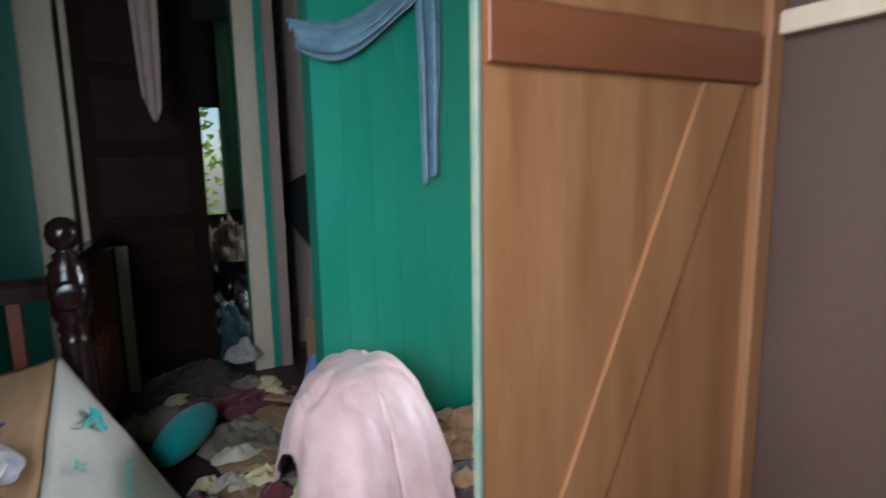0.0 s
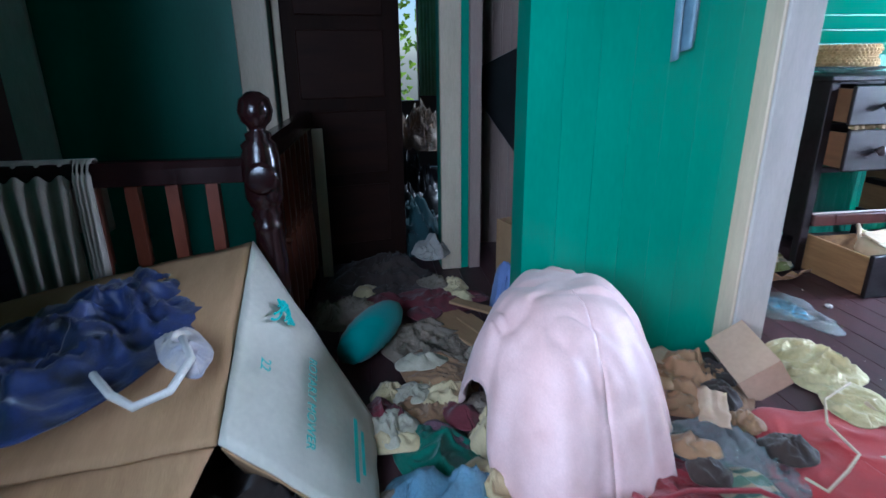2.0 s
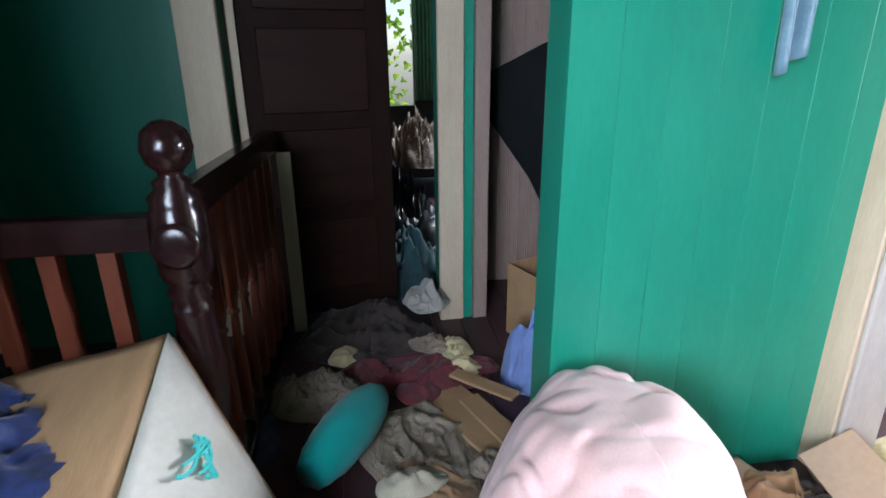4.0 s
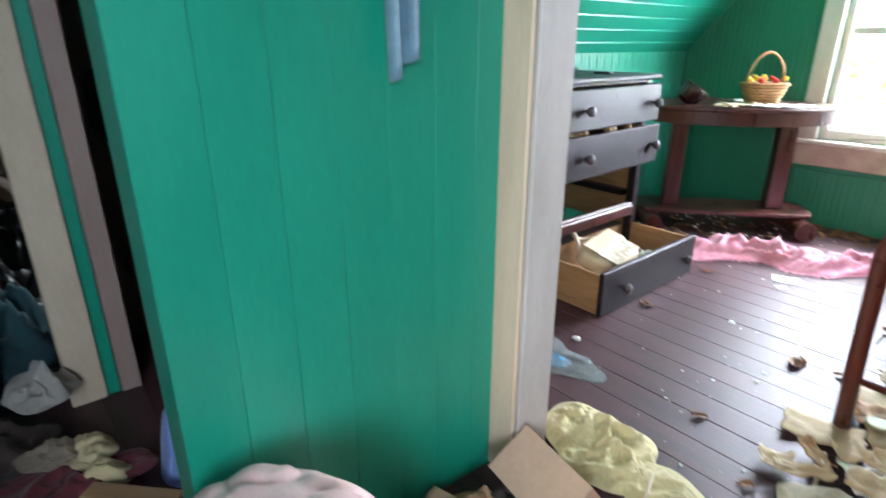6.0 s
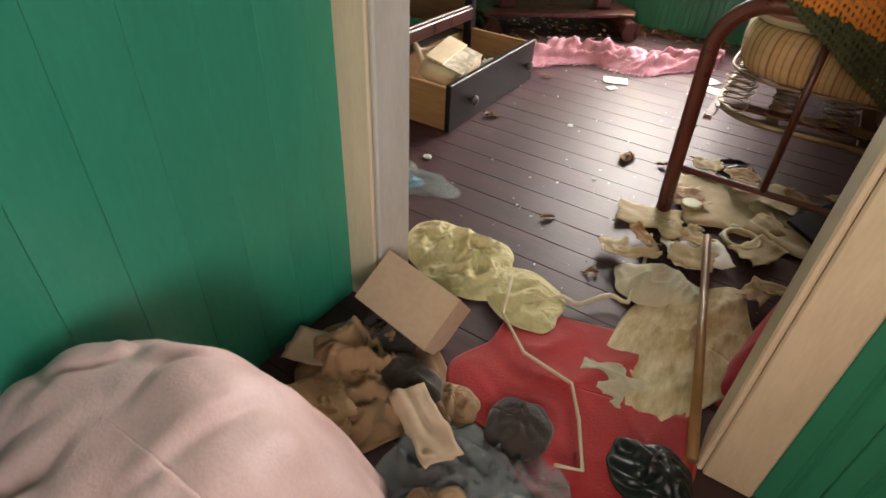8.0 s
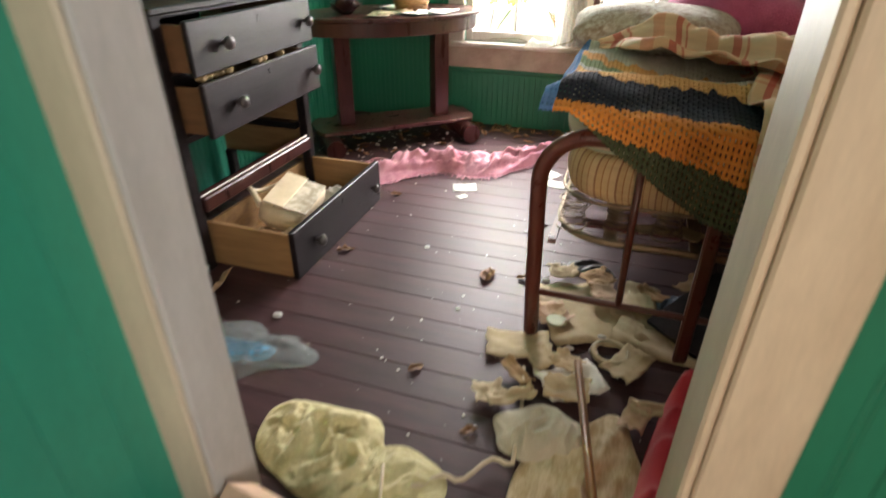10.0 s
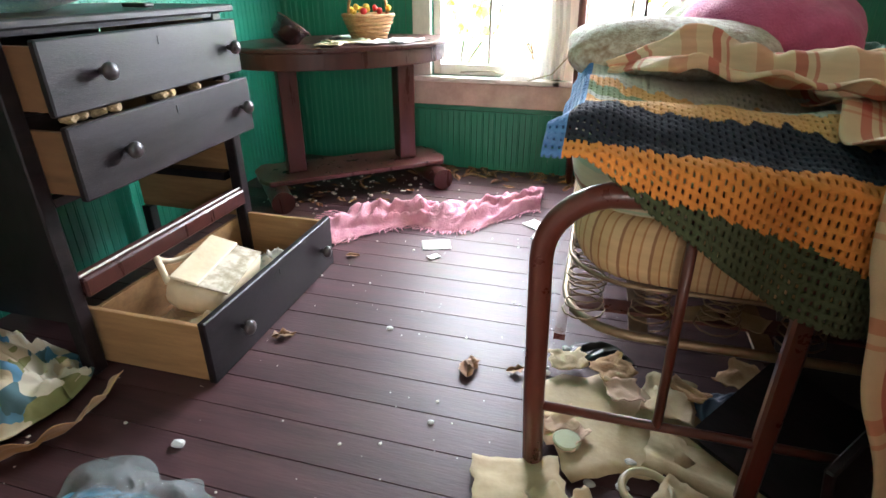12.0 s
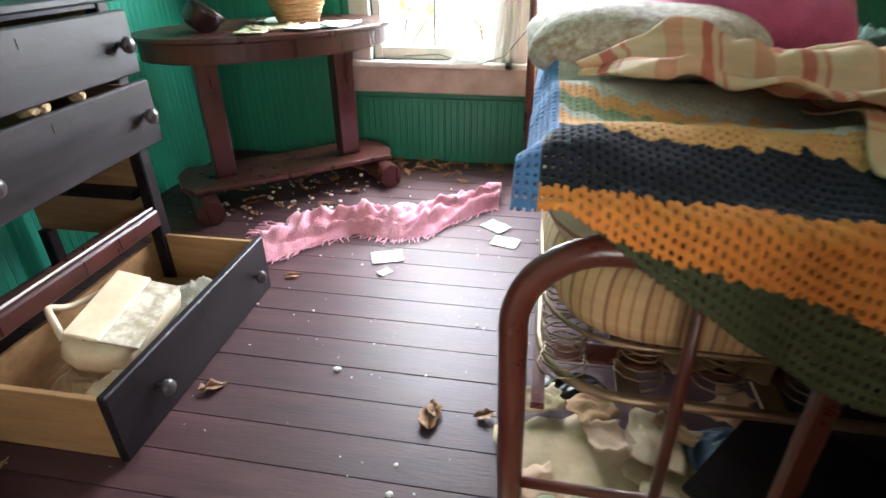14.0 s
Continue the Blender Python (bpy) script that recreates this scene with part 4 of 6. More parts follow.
# dark ornamented panel behind the bed's head
pn = thing("ornate_headboard", Matrix(), "dark painted panel with gilt scrollwork behind the bed", "panel")
part("panel", box(1.37, GABLE - 0.06, 0.55, 1.80, GABLE - 0.035, 1.35, 0.005), BLACKDOOR, pn)
GILT = material("dull_gilt", (0.25, 0.19, 0.09), (0.12, 0.09, 0.04), 0.5, metal=0.5, scale=20)
for r in (0.17, 0.2):
    part("gilt_line", tube([(1.585 + r * math.cos(a), GABLE - 0.062, 0.98 + r * 0.8 * math.sin(a)) for a in [math.pi * i / 20 for i in range(21)]], 0.004, 6), GILT, pn, "", True)
for k in (-1, 1):
    part("gilt_scroll", tube([(1.585 + k * (0.2 - 0.028 * math.exp(-i / 9) * math.cos(i * 0.5)), GABLE - 0.062, 1.14 + 0.03 * math.exp(-i / 9) * math.sin(i * 0.5)) for i in range(24)], 0.003, 5), GILT, pn, "", True)

# sheer curtain in the window
SHEER = bpy.data.materials.new("sheer_curtain")
SHEER.use_nodes = True
sb = SHEER.node_tree.nodes["Principled BSDF"]
sb.inputs["Base Color"].default_value, sb.inputs["Alpha"].default_value, sb.inputs["Roughness"].default_value = (0.85, 0.85, 0.78, 1), 0.5, 0.9
sb.inputs["Transmission Weight"].default_value = 0.3
tagged(sheet("sheer_curtain", lambda u, v: (0.57 + 0.17 * u + 0.01 * math.sin(v * 9), GABLE - 0.05 + 0.016 * math.sin(u * 30 + v), 0.54 + 1.2 * v), 40, 12, SHEER, None, 0.0), "thin torn white curtain beside the window", "curtain")
heap("curtain_scrap", 0.48, GABLE - 0.075, 0.11, 0.022, 0.05, SHEER, 4.4, "torn scrap of white curtain on the window sill", "curtain", z0=0.531, thick=0.001)

# pink shawl on the floor
PINKKNIT = cloth_mat("pink_knit", (0.8, 0.42, 0.5), (0.6, 0.22, 0.3), bump=1.0, fine=140, scale=24)


def shawl_fn(u, v):
    x = -0.14 + 0.86 * u
    cyy = 1.02 + 0.58 * u + 0.05 * math.sin(u * 7)
    w = 0.11 + 0.04 * math.sin(u * 11 + 1)
    y = cyy + (v - 0.5) * 2 * w + 0.02 * nz(u * 9, v * 5, 2)
    ridge = math.sin(math.pi * v)
    z = 0.004 + (0.045 + 0.05 * nz(u * 9, v * 3, 1)) * ridge + 0.026 * ridge * (1 - min(1, 2 * abs(nz(u * 15, v * 5, 5)))) + 0.02 * abs(math.sin(v * 13 + u * 6)) * ridge + 0.03 * ridge * abs(nz(u * 26, v * 7, 7)) + 0.007 * ridge * math.sin(u * 70 + 5 * nz(u * 9, v * 4, 2))
    return (x, y, z)


sh = thing("pink_shawl", Matrix(), "long pink knitted shawl with a fringe, crumpled on the floor", "shawl")
sheet("shawl", shawl_fn, 120, 30, PINKKNIT, sh, 0.004)
bm = bmesh.new()
rng = random.Random(5)
for i in range(90):
    u = i / 89
    p = Vector(shawl_fn(u, 0.02))
    L = rng.uniform(0.03, 0.06)
    tube([p, p + Vector((rng.uniform(-0.01, 0.01), -L * 0.5, -0.001)), p + Vector((rng.uniform(-0.02, 0.02), -L, 0.0))], 0.0024, 4, bm=bm)
for i in range(24):
    p = Vector(shawl_fn(0.0, i / 23))
    tube([p, p + Vector((-0.03, rng.uniform(-0.02, 0.02), -0.001)), p + Vector((-0.055, rng.uniform(-0.03, 0.03), 0.0))], 0.0024, 4, bm=bm)
part("fringe", bm, PINKKNIT, sh, "knotted pink fringe")

# quilt in a paper bag beside the dresser
QUILT = bpy.data.materials.new("patchwork_quilt")
QUILT.use_nodes = True
qn, ql = QUILT.node_tree.nodes, QUILT.node_tree.links
qb = qn["Principled BSDF"]
qb.inputs["Roughness"].default_value = 0.9
qt, qc = qn.new("ShaderNodeTexVoronoi"), qn.new("ShaderNodeValToRGB")
quv = qn.new("ShaderNodeTexCoord")
ql.new(quv.outputs["Object"], qt.inputs["Vector"])
qt.inputs["Scale"].default_value = 14
qt.distance = "MANHATTAN"
sepq = qn.new("ShaderNodeSeparateColor")
ql.new(qt.outputs["Color"], sepq.inputs[0])
qc.color_ramp.interpolation = "CONSTANT"
for i, (p, c) in enumerate(((0, (0.58, 0.5, 0.34)), (0.3, (0.12, 0.28, 0.42)), (0.5, (0.24, 0.25, 0.1)), (0.68, (0.62, 0.58, 0.45)), (0.85, (0.08, 0.16, 0.18)))):
    e = qc.color_ramp.elements[i] if i < 2 else qc.color_ramp.elements.new(p)
    e.position, e.color = p, (*c, 1)
ql.new(sepq.outputs[0], qc.inputs[0])
ql.new(qc.outputs[0], qb.inputs["Base Color"])
heap("patchwork_quilt", -0.58, -0.22, 0.27, 0.22, 0.22, QUILT, 1.7, "bundled patchwork quilt in blue, olive and cream", "quilt", 10, 0.02, fold=6, ragged=0.15)
bagp = cloth_mat("brown_paper", (0.46, 0.28, 0.13), (0.34, 0.19, 0.08), bump=0.5, fine=30, scale=8)


def bag_fn(u, v):
    a = radians(-100 + 130 * u)
    r = 0.3 + 0.045 * v + 0.02 * nz(u * 8, v * 3, 3)
    return (-0.57 + 1.06 * r * math.cos(a), -0.21 + 0.88 * r * math.sin(a), 0.006 + 0.06 * v * (0.6 + 0.8 * abs(nz(u * 7, 1, 2))))


tagged(sheet("paper_bag", bag_fn, 50, 10, bagp, None, 0.002), "torn brown paper bag spread round a quilt", "paper bag")
heap("plastic_bag", 0.04, -0.41, 0.2, 0.11, 0.045, CLEARBAG, 8.3, "clear plastic bag with blue print, flat on the floor", "plastic bag", 22, fold=10, thick=0.0015, ragged=0.9)
heap("bag_print", 0.01, -0.43, 0.13, 0.06, 0.03, cloth_mat("sky_blue_print", (0.08, 0.36, 0.6), None, rough=0.4), 9.1, "sky blue plastic wrapper lying inside a bag", "wrapper", 20)
heap("black_boot", -0.45, -0.41, 0.07, 0.05, 0.09, BLACK, 7.7, "crumpled black shoe on the bedroom floor", "shoe")

# below and before the bed
for i, (x, y, w, h, t, mat, nm, lb) in enumerate((
        (1.04, 0.14, 0.3, 0.36, 25, PAPER, "paper_bag_scrap", "large torn yellowed paper under the bed"),
        (1.30, 0.19, 0.3, 0.2, -20, PAPER, "printed_sheet", "yellowed printed sheet under the bed"),
        (1.35, 0.02, 0.42, 0.14, -14, PAPER, "paper_strip", "long torn strip of brown paper"),
        (0.86, -0.11, 0.2, 0.13, 12, PAPER, "crumpled_paper", "crumpled brown paper at the bed's foot"),
        (1.04, -0.23, 0.18, 0.13, 35, WHITEPAPER, "folded_paper", "folded cream paper on the floor"),
        (1.19, -0.11, 0.16, 0.1, 60, PAPER, "torn_paper", "torn piece of yellowed paper"),
        (1.21, 0.25, 0.16, 0.13, 80, PAPER, "torn_paper", "torn piece of yellowed paper"))):
    scrap(nm, x, y, w, h, mat, 30 + i, lb, "paper", t, 0.002 * i, 0.025, 0.6)
rngp = random.Random(31)
for i in range(16):
    scrap("torn_scrap", rngp.uniform(0.82, 1.42), rngp.uniform(-0.45, 0.4), rngp.uniform(0.05, 0.14), rngp.uniform(0.04, 0.1), (PAPER, CARD, CARDPALE)[i % 3 if i % 4 else 0], 60 + i, "small torn scrap of yellowed paper", "paper", rngp.uniform(0, 180), 0.016 + 0.001 * i, 0.025, 0.9, "torn scraps by the bed")
for x, y, w, t in ((0.34, 1.03, 0.12, 20), (0.73, 1.35, 0.11, -35), (0.78, 1.22, 0.11, -15), (0.05, 1.89, 0.08, 20), (0.36, 0.92, 0.05, 50)):
    scrap("paper_note", x, y, w, w * 0.75, WHITEPAPER, x * 9, "small square of white paper on the floor", "paper", t, 0.0 if y < 1.9 else 0.001, 0.006, group="notes on the floor")
scrap("loose_note", 1.2, 0.16, 0.1, 0.06, PAPER, 3, "small yellow note lying on the spring slats", "paper", 20, 0.342, 0.006)
scrap("loose_note", 1.31, 0.16, 0.08, 0.07, PAPER, 5, "small yellow note lying on the spring slats", "paper", -30, 0.342, 0.006)
ring = tube([(1.14 + 0.052 * math.cos(a), -0.06 + 0.052 * math.sin(a), 0.012) for a in [2 * math.pi * i / 32 for i in range(32)]], 0.0095, 8, True)
tagged(part("plastic_ring", ring, material("bone_plastic", (0.5, 0.42, 0.26), None, 0.4), smooth=True), "bone coloured ring among the papers", "ring")
tagged(part("lid", lathe([(0.032, 0), (0.034, 0.006), (0.03, 0.009), (0.005, 0.009)], 24), material("sage_plastic", (0.36, 0.38, 0.22), None, 0.5), m=pose(0.96, 0.02, 0.03)), "round sage green plastic lid", "lid")
heap("blue_slipper", 1.36, 0.26, 0.11, 0.08, 0.1, cloth_mat("slate_blue_felt", (0.07, 0.11, 0.17), (0.04, 0.06, 0.1)), 3.9, "slate blue felt slipper under the bed", "slipper")
heap("dark_rag", 1.02, 0.42, 0.1, 0.06, 0.04, BLACK, 4.9, "small black rag under the bed", "rag")
heap("printed_fabric", 1.11, -0.6, 0.15, 0.28, 0.04, cloth_mat("leaf_print", (0.68, 0.56, 0.37), (0.42, 0.29, 0.14), scale=16, spread=0.3, stretch=(2.5, 0.8, 1)), 2.8, "cream fabric printed with black and yellow strokes", "fabric", -10, 0.004, fold=6)
heap("grey_paper", 1.02, -0.82, 0.13, 0.09, 0.03, cloth_mat("grey_tissue", (0.55, 0.5, 0.38), (0.42, 0.36, 0.25)), 6.8, "crumpled grey wrapping paper in the doorway", "paper", 15)
heap("cream_wrapper", 0.98, -0.46, 0.12, 0.1, 0.05, cloth_mat("grey_tissue", (0.55, 0.5, 0.38)), 4.4, "crumpled cream wrapping paper before the bed", "paper", 25, 0.012, fold=9)
stick = tube([(1.195, -1.0, 0.09), (1.125, -0.6, 0.075), (1.05, -0.19, 0.06)], 0.011, 10)
tagged(part("walking_stick", stick, material("varnished_stick", (0.28, 0.14, 0.05), (0.18, 0.08, 0.03), 0.4, scale=10), smooth=True), "slim varnished wooden stick lying over papers", "stick")
board = thing("wooden_crate", pose(1.56, 0.02, 0.0, 0, -20, 45), "dark wooden crate tipped beside the bed", "crate")
part("panel", box(-0.13, -0.02, 0.06, 0.2, 0.0, 0.3, 0.004), DARKWOOD, board)
part("panel", box(0.18, 0.001, 0.06, 0.2, 0.3, 0.3, 0.004), DARKWOOD, board)
part("bottom", box(-0.13, 0.001, 0.06, 0.179, 0.3, 0.08), DARKWOOD, board)
heap("red_cloth", 0.92, -0.92, 0.27, 0.26, 0.018, cloth_mat("red_cotton", (0.44, 0.014, 0.015), (0.32, 0.009, 0.011)), 1.3, "flat bright red cloth in the doorway", "cloth", 20, 0.003, fold=4)
heap("red_coat", 1.3, -0.42, 0.05, 0.36, 0.2, cloth_mat("crimson_felt", (0.6, 0.035, 0.06), (0.48, 0.025, 0.045)), 4.6, "crimson felt cloth against the door jamb", "cloth", -13, 0.0, fold=3, ragged=0.08)
heap("yellow_lace", 0.5, -0.66, 0.2, 0.13, 0.07, cloth_mat("yellow_lace", (0.66, 0.59, 0.34), (0.5, 0.42, 0.2), bump=0.9, fine=90), 2.6, "crumpled yellow lace cloth inside the doorway", "cloth", -18, 0.004, fold=12)
heap("yellow_lace", 0.72, -0.72, 0.14, 0.09, 0.04, cloth_mat("yellow_lace", (0.6, 0.5, 0.2)), 5.5, "stained yellow lace trimming on the floor", "cloth", -25, 0.012, fold=12)
TAPE = cloth_mat("cream_tape", (0.62, 0.52, 0.36), (0.5, 0.4, 0.26))
tagged(part("cotton_tape", tube([(0.66, -0.7, 0.06), (0.7, -0.82, 0.04), (0.8, -0.9, 0.035), (0.93, -0.92, 0.035), (0.98, -1.0, 0.035), (1.03, -1.1, 0.03), (0.98, -1.12, 0.03)], 0.004, 6), TAPE, smooth=True), "loose cream cotton tape on red cloth", "tape")
tagged(part("knotted_cord", tube([(0.74, -0.72, 0.045)] + [(0.76 + 0.2 * i / 12, -0.7 + 0.16 * i / 12 + 0.02 * math.sin(i), 0.025) for i in range(12)] + [(0.93, -0.4, 0.02), (0.9, -0.22, 0.02)], 0.006, 6), TAPE, smooth=True), "knotted cream cord trailing on the floor", "cord")


def open_box(name, m, w, d, h, mat, label, flaps=True, inner=None):
    b = thing(name, m, label, "box")
    t = 0.004
    part("wall", box(0, 0, 0, w, t, h), mat, b)
    part("wall", box(0, d - t, 0, w, d, h), mat, b)
    part("wall", box(0, t, 0, t, d - t, h), mat, b)
    part("wall", box(w - t, t, 0, w, d - t, h), mat, b)
    part("bottom", box(t, t, 0, w - t, d - t, t), mat, b)
    return b


bo, bx_, by_ = Vector((0.402, -0.972, 0.012)), Vector((0.22, -0.02, -0.03)), Vector((0.017, 0.107, 0.081))
bx_.normalize()
by_ = (by_ - bx_ * by_.dot(bx_)).normalized()
bz_ = bx_.cross(by_)
BOXM = Matrix(((bx_.x, by_.x, bz_.x, bo.x), (bx_.y, by_.y, bz_.y, bo.y), (bx_.z, by_.z, bz_.z, bo.z), (0, 0, 0, 1)))
bb = open_box("pale_box", BOXM, 0.22, 0.14, 0.11, CARDPALE, "small pale cardboard box tipped up by the doorway")
part("lid", box(0, 0, 0.1102, 0.22, 0.14, 0.1142), CARDPALE, bb)

# leaves and crumbs on the bedroom floor
def leaf_mesh(seed, s):
    rng = random.Random(seed)
    bm = bmesh.new()
    n = 6
    c = [bm.verts.new((s * (i / n - 0.5), 0, 0.006 * rng.random() + 0.003)) for i in range(n + 1)]
    for side in (-1, 1):
        e = [bm.verts.new((s * (i / n - 0.5), side * s * 0.3 * math.sin(math.pi * i / n) * rng.uniform(0.7, 1.2), 0.002 + 0.012 * rng.random())) for i in range(1, n)]
        row = [c[0], *e, c[-1]]
        for i in range(n):
            vs = [c[i], c[i + 1], row[i + 1], row[i]]
            vs = list(dict.fromkeys(vs))
            if len(vs) > 2:
                bm.faces.new(vs)
    return mesh_of("dead_leaf", bm, LEAF, True)


LEAVES = [leaf_mesh(i, 0.05 + 0.012 * i) for i in range(4)]
rng = random.Random(12)
for i in range(110):
    if i < 80:
        x, y = rng.uniform(-0.1, 0.9), GABLE - 0.03 - abs(rng.gauss(0, 0.11))
    else:
        x, y = rng.uniform(-0.7, 0.1), rng.uniform(1.3, 1.9)
    ob = part("dead_leaf", LEAVES[i % 4], None, None, m=pose(x, y, 0.002, rng.uniform(-15, 15), rng.uniform(-15, 15), rng.uniform(0, 360)))
    tagged(ob, "curled dry brown leaf on the floor", "leaf", "dead leaves on the floor")
for x, y, s in ((0.06, 0.26, 1.3), (0.80, 0.28, 1.2), (0.67, 0.28, 1.3), (0.66, 0.25, 1.1), (0.81, -0.49, 0.9), (0.04, 0.84, 0.7), (0.59, -0.31, 0.7)):
    ob = part("dead_leaf", LEAVES[int(s * 10) % 4], None, None, m=pose(x, y, 0.003, 5, 8, x * 700) @ Matrix.Scale(s, 4))
    tagged(ob, "curled dry brown leaf on the floor", "leaf", "dead leaves on the floor")
bm = bmesh.new()
for i in range(420):
    x, y = rng.uniform(-0.4, 1.3), rng.uniform(-0.6, 1.9)
    if i % 3 == 0:
        x, y = rng.uniform(-0.75, 0.1), rng.uniform(1.25, 1.9)
    s = rng.choice((0.0012, 0.0015, 0.002, 0.002, 0.003, 0.005))
    if i % 3 == 0:
        s = rng.uniform(0.004, 0.012)
    r = bmesh.ops.create_icosphere(bm, subdivisions=1, radius=s)
    for v in r["verts"]:
        v.co = Vector((v.co.x * rng.uniform(0.7, 1.5), v.co.y * rng.uniform(0.7, 1.4), max(0, v.co.z * 0.5 + s * 0.4)))
    bmesh.ops.translate(bm, verts=r["verts"], vec=(x, y, 0.0005))
tagged(part("plaster_crumbs", bm, WHITEPAINT), "scattered white plaster crumbs on the floor", "debris", kind="stuff")
PEB = material("white_plaster", (0.75, 0.75, 0.72), None, 0.9)
for x, y, s in ((0.93, 0.43, 0.012), (0.37, 0.39, 0.008), (0.05, -0.22, 0.014), (0.88, 0.30, 0.012), (0.62, 0.02, 0.007), (1.02, -0.07, 0.011), (1.09, -0.06, 0.012), (1.11, 0.02, 0.011)):
    bm = bmesh.new()
    bmesh.ops.create_icosphere(bm, subdivisions=2, radius=s)
    for v in bm.verts:
        v.co = Vector((v.co.x * 1.3, v.co.y, v.co.z * 0.7)) * (1 + 0.5 * nz(v.co.x * 60, v.co.y * 60, x * 7))
        v.co.z = max(v.co.z, -s * 0.5)
    tagged(part("plaster_lump", bm, PEB, m=pose(x, y, s * 0.5)), "lump of fallen white plaster on the floor", "debris", "plaster lumps")

# outside: bright hazy distance and vine leaves against the panes
bd = bpy.data.materials.new("bright_haze")
bd.use_nodes = True
bn, bk = bd.node_tree.nodes, bd.node_tree.links
em = bn.new("ShaderNodeEmission")
tn, tr = bn.new("ShaderNodeTexNoise"), bn.new("ShaderNodeValToRGB")
tn.inputs["Scale"].default_value = 0.35
tr.color_ramp.elements[0].color, tr.color_ramp.elements[1].color = (0.75, 0.9, 0.6, 1), (1, 1, 0.97, 1)
tr.color_ramp.elements[0].position, tr.color_ramp.elements[1].position = 0.35, 0.55
tco = bn.new("ShaderNodeTexCoord")
bk.new(tco.outputs["Object"], tn.inputs["Vector"])
bk.new(tn.outputs[0], tr.inputs[0])
bk.new(tr.outputs[0], em.inputs[0])
em.inputs[1].default_value = 2.2
bk.new(em.outputs[0], bn["Material Output"].inputs[0])
structure("backdrop", box(-30, 52, -12, 30, 52.2, 25), bd, "bright hazy sky and far foliage", "backdrop")
GREENLEAF = bpy.data.materials.new("vine_leaf")
GREENLEAF.use_nodes = True
vb = GREENLEAF.node_tree.nodes["Principled BSDF"]
vb.inputs["Base Color"].default_value, vb.inputs["Roughness"].default_value = (0.14, 0.3, 0.03, 1), 0.5
vt = GREENLEAF.node_tree.nodes.new("ShaderNodeBsdfTranslucent")
vt.inputs[0].default_value = (0.55, 0.75, 0.08, 1)
vm_ = GREENLEAF.node_tree.nodes.new("ShaderNodeMixShader")
vm_.inputs[0].default_value = 0.65
GREENLEAF.node_tree.links.new(vb.outputs[0], vm_.inputs[1])
GREENLEAF.node_tree.links.new(vt.outputs[0], vm_.inputs[2])
GREENLEAF.node_tree.links.new(vm_.outputs[0], GREENLEAF.node_tree.nodes["Material Output"].inputs[0])


def vine(x0, x1, z0, z1, y, n, seed, label):
    rng = random.Random(seed)
    v = thing("vine", Matrix(), label, "vine")
    bm = bmesh.new()
    for k in range(3):
        xx = rng.uniform(x0, x1)
        pts = [(xx + 0.08 * math.sin(i * 0.9 + k) + 0.04 * i * (k - 1) * 0.5, y + 0.02 * math.sin(i), z0 - 0.6 + (z1 - z0 + 0.6) * i / 10) for i in range(11)]
        tube(pts, 0.004, 5, bm=bm)
    part("stem", bm, LEAF, v)
    bm = bmesh.new()
    for i in range(n):
        c = Vector((rng.uniform(x0, x1), y + rng.uniform(-0.03, 0.045), z0 + (z1 - z0) * rng.random()))
        s = rng.uniform(0.02, 0.05)
        m = Matrix.Translation(c) @ Euler((rng.uniform(0.6, 2.2), rng.uniform(-0.6, 0.6), rng.uniform(-0.7, 0.7))).to_matrix().to_4x4()
        ring_ = [bm.verts.new(m @ Vector((s * (0.75 + 0.3 * math.cos(3 * a)) * math.cos(a), s * (0.75 + 0.3 * math.cos(3 * a)) * math.sin(a), 0.006 * math.cos(2 * a)))) for a in [2 * math.pi * j / 12 for j in range(12)]]
        bm.faces.new(ring_)
    part("foliage", bm, GREENLEAF, v, "yellow-green backlit leaves")
    return v


vine(0.05, 0.36, 0.72, 1.35, GABLE + 0.125, 70, 3, "yellow-green vine climbing outside the window")
vine(0.38, 0.6, 1.0, 1.5, GABLE + 0.125, 16, 5, "yellow-green vine climbing outside the window")
vine(0.85, 1.25, 0.9, 1.4, GABLE + 0.125, 36, 6, "yellow-green vine climbing outside the window")
vine(-2.1, -1.5, 0.55, 1.8, 0.1, 170, 9, "leafy vine outside the far window").matrix_basis = pose(-3.8, 0, 0, 0, 0, 90)
tagged(part("dry_vine", tube([(0.18, GABLE - 0.06, 0.56), (0.36, GABLE - 0.08, 0.575), (0.44, GABLE - 0.07, 0.55), (0.56, GABLE - 0.09, 0.535), (0.68, GABLE - 0.08, 0.57), (0.78, GABLE - 0.08, 0.69)], 0.004, 6), material("grey_vine", (0.25, 0.22, 0.14), None, 0.8), smooth=True), "dry vine stem trailing over the sill", "vine")

# ---- landing: plank door ----
pd_ = thing("plank_door", Matrix(), "orange varnished plank door with a ledge and a diagonal brace", "door")
for i in range(4):
    y = -1.851 + i * 0.125
    part("plank", box(1.765, y + 0.0001, 0, 1.7845, y + 0.1249, 2.0), ORANGEWOOD, pd_)
part("edge_strip", box(1.772, -1.86, 0, 1.787, -1.8515, 2.0, 0.002), material("worn_pale_edge", (0.24, 0.22, 0.15), (0.09, 0.17, 0.13), 0.6, scale=20), pd_, "paint-stained pale edge")
DIAG = material("orange_brace_wood", (0.34, 0.15, 0.058), (0.23, 0.09, 0.03), 0.5, scale=4, stretch=(5, 5, 0.5), bump=0.12, fine=70)
LEDGE = material("ledge_wood", (0.2, 0.062, 0.022), (0.14, 0.04, 0.014), 0.5, scale=4, stretch=(5, 0.6, 5), bump=0.12, fine=70)
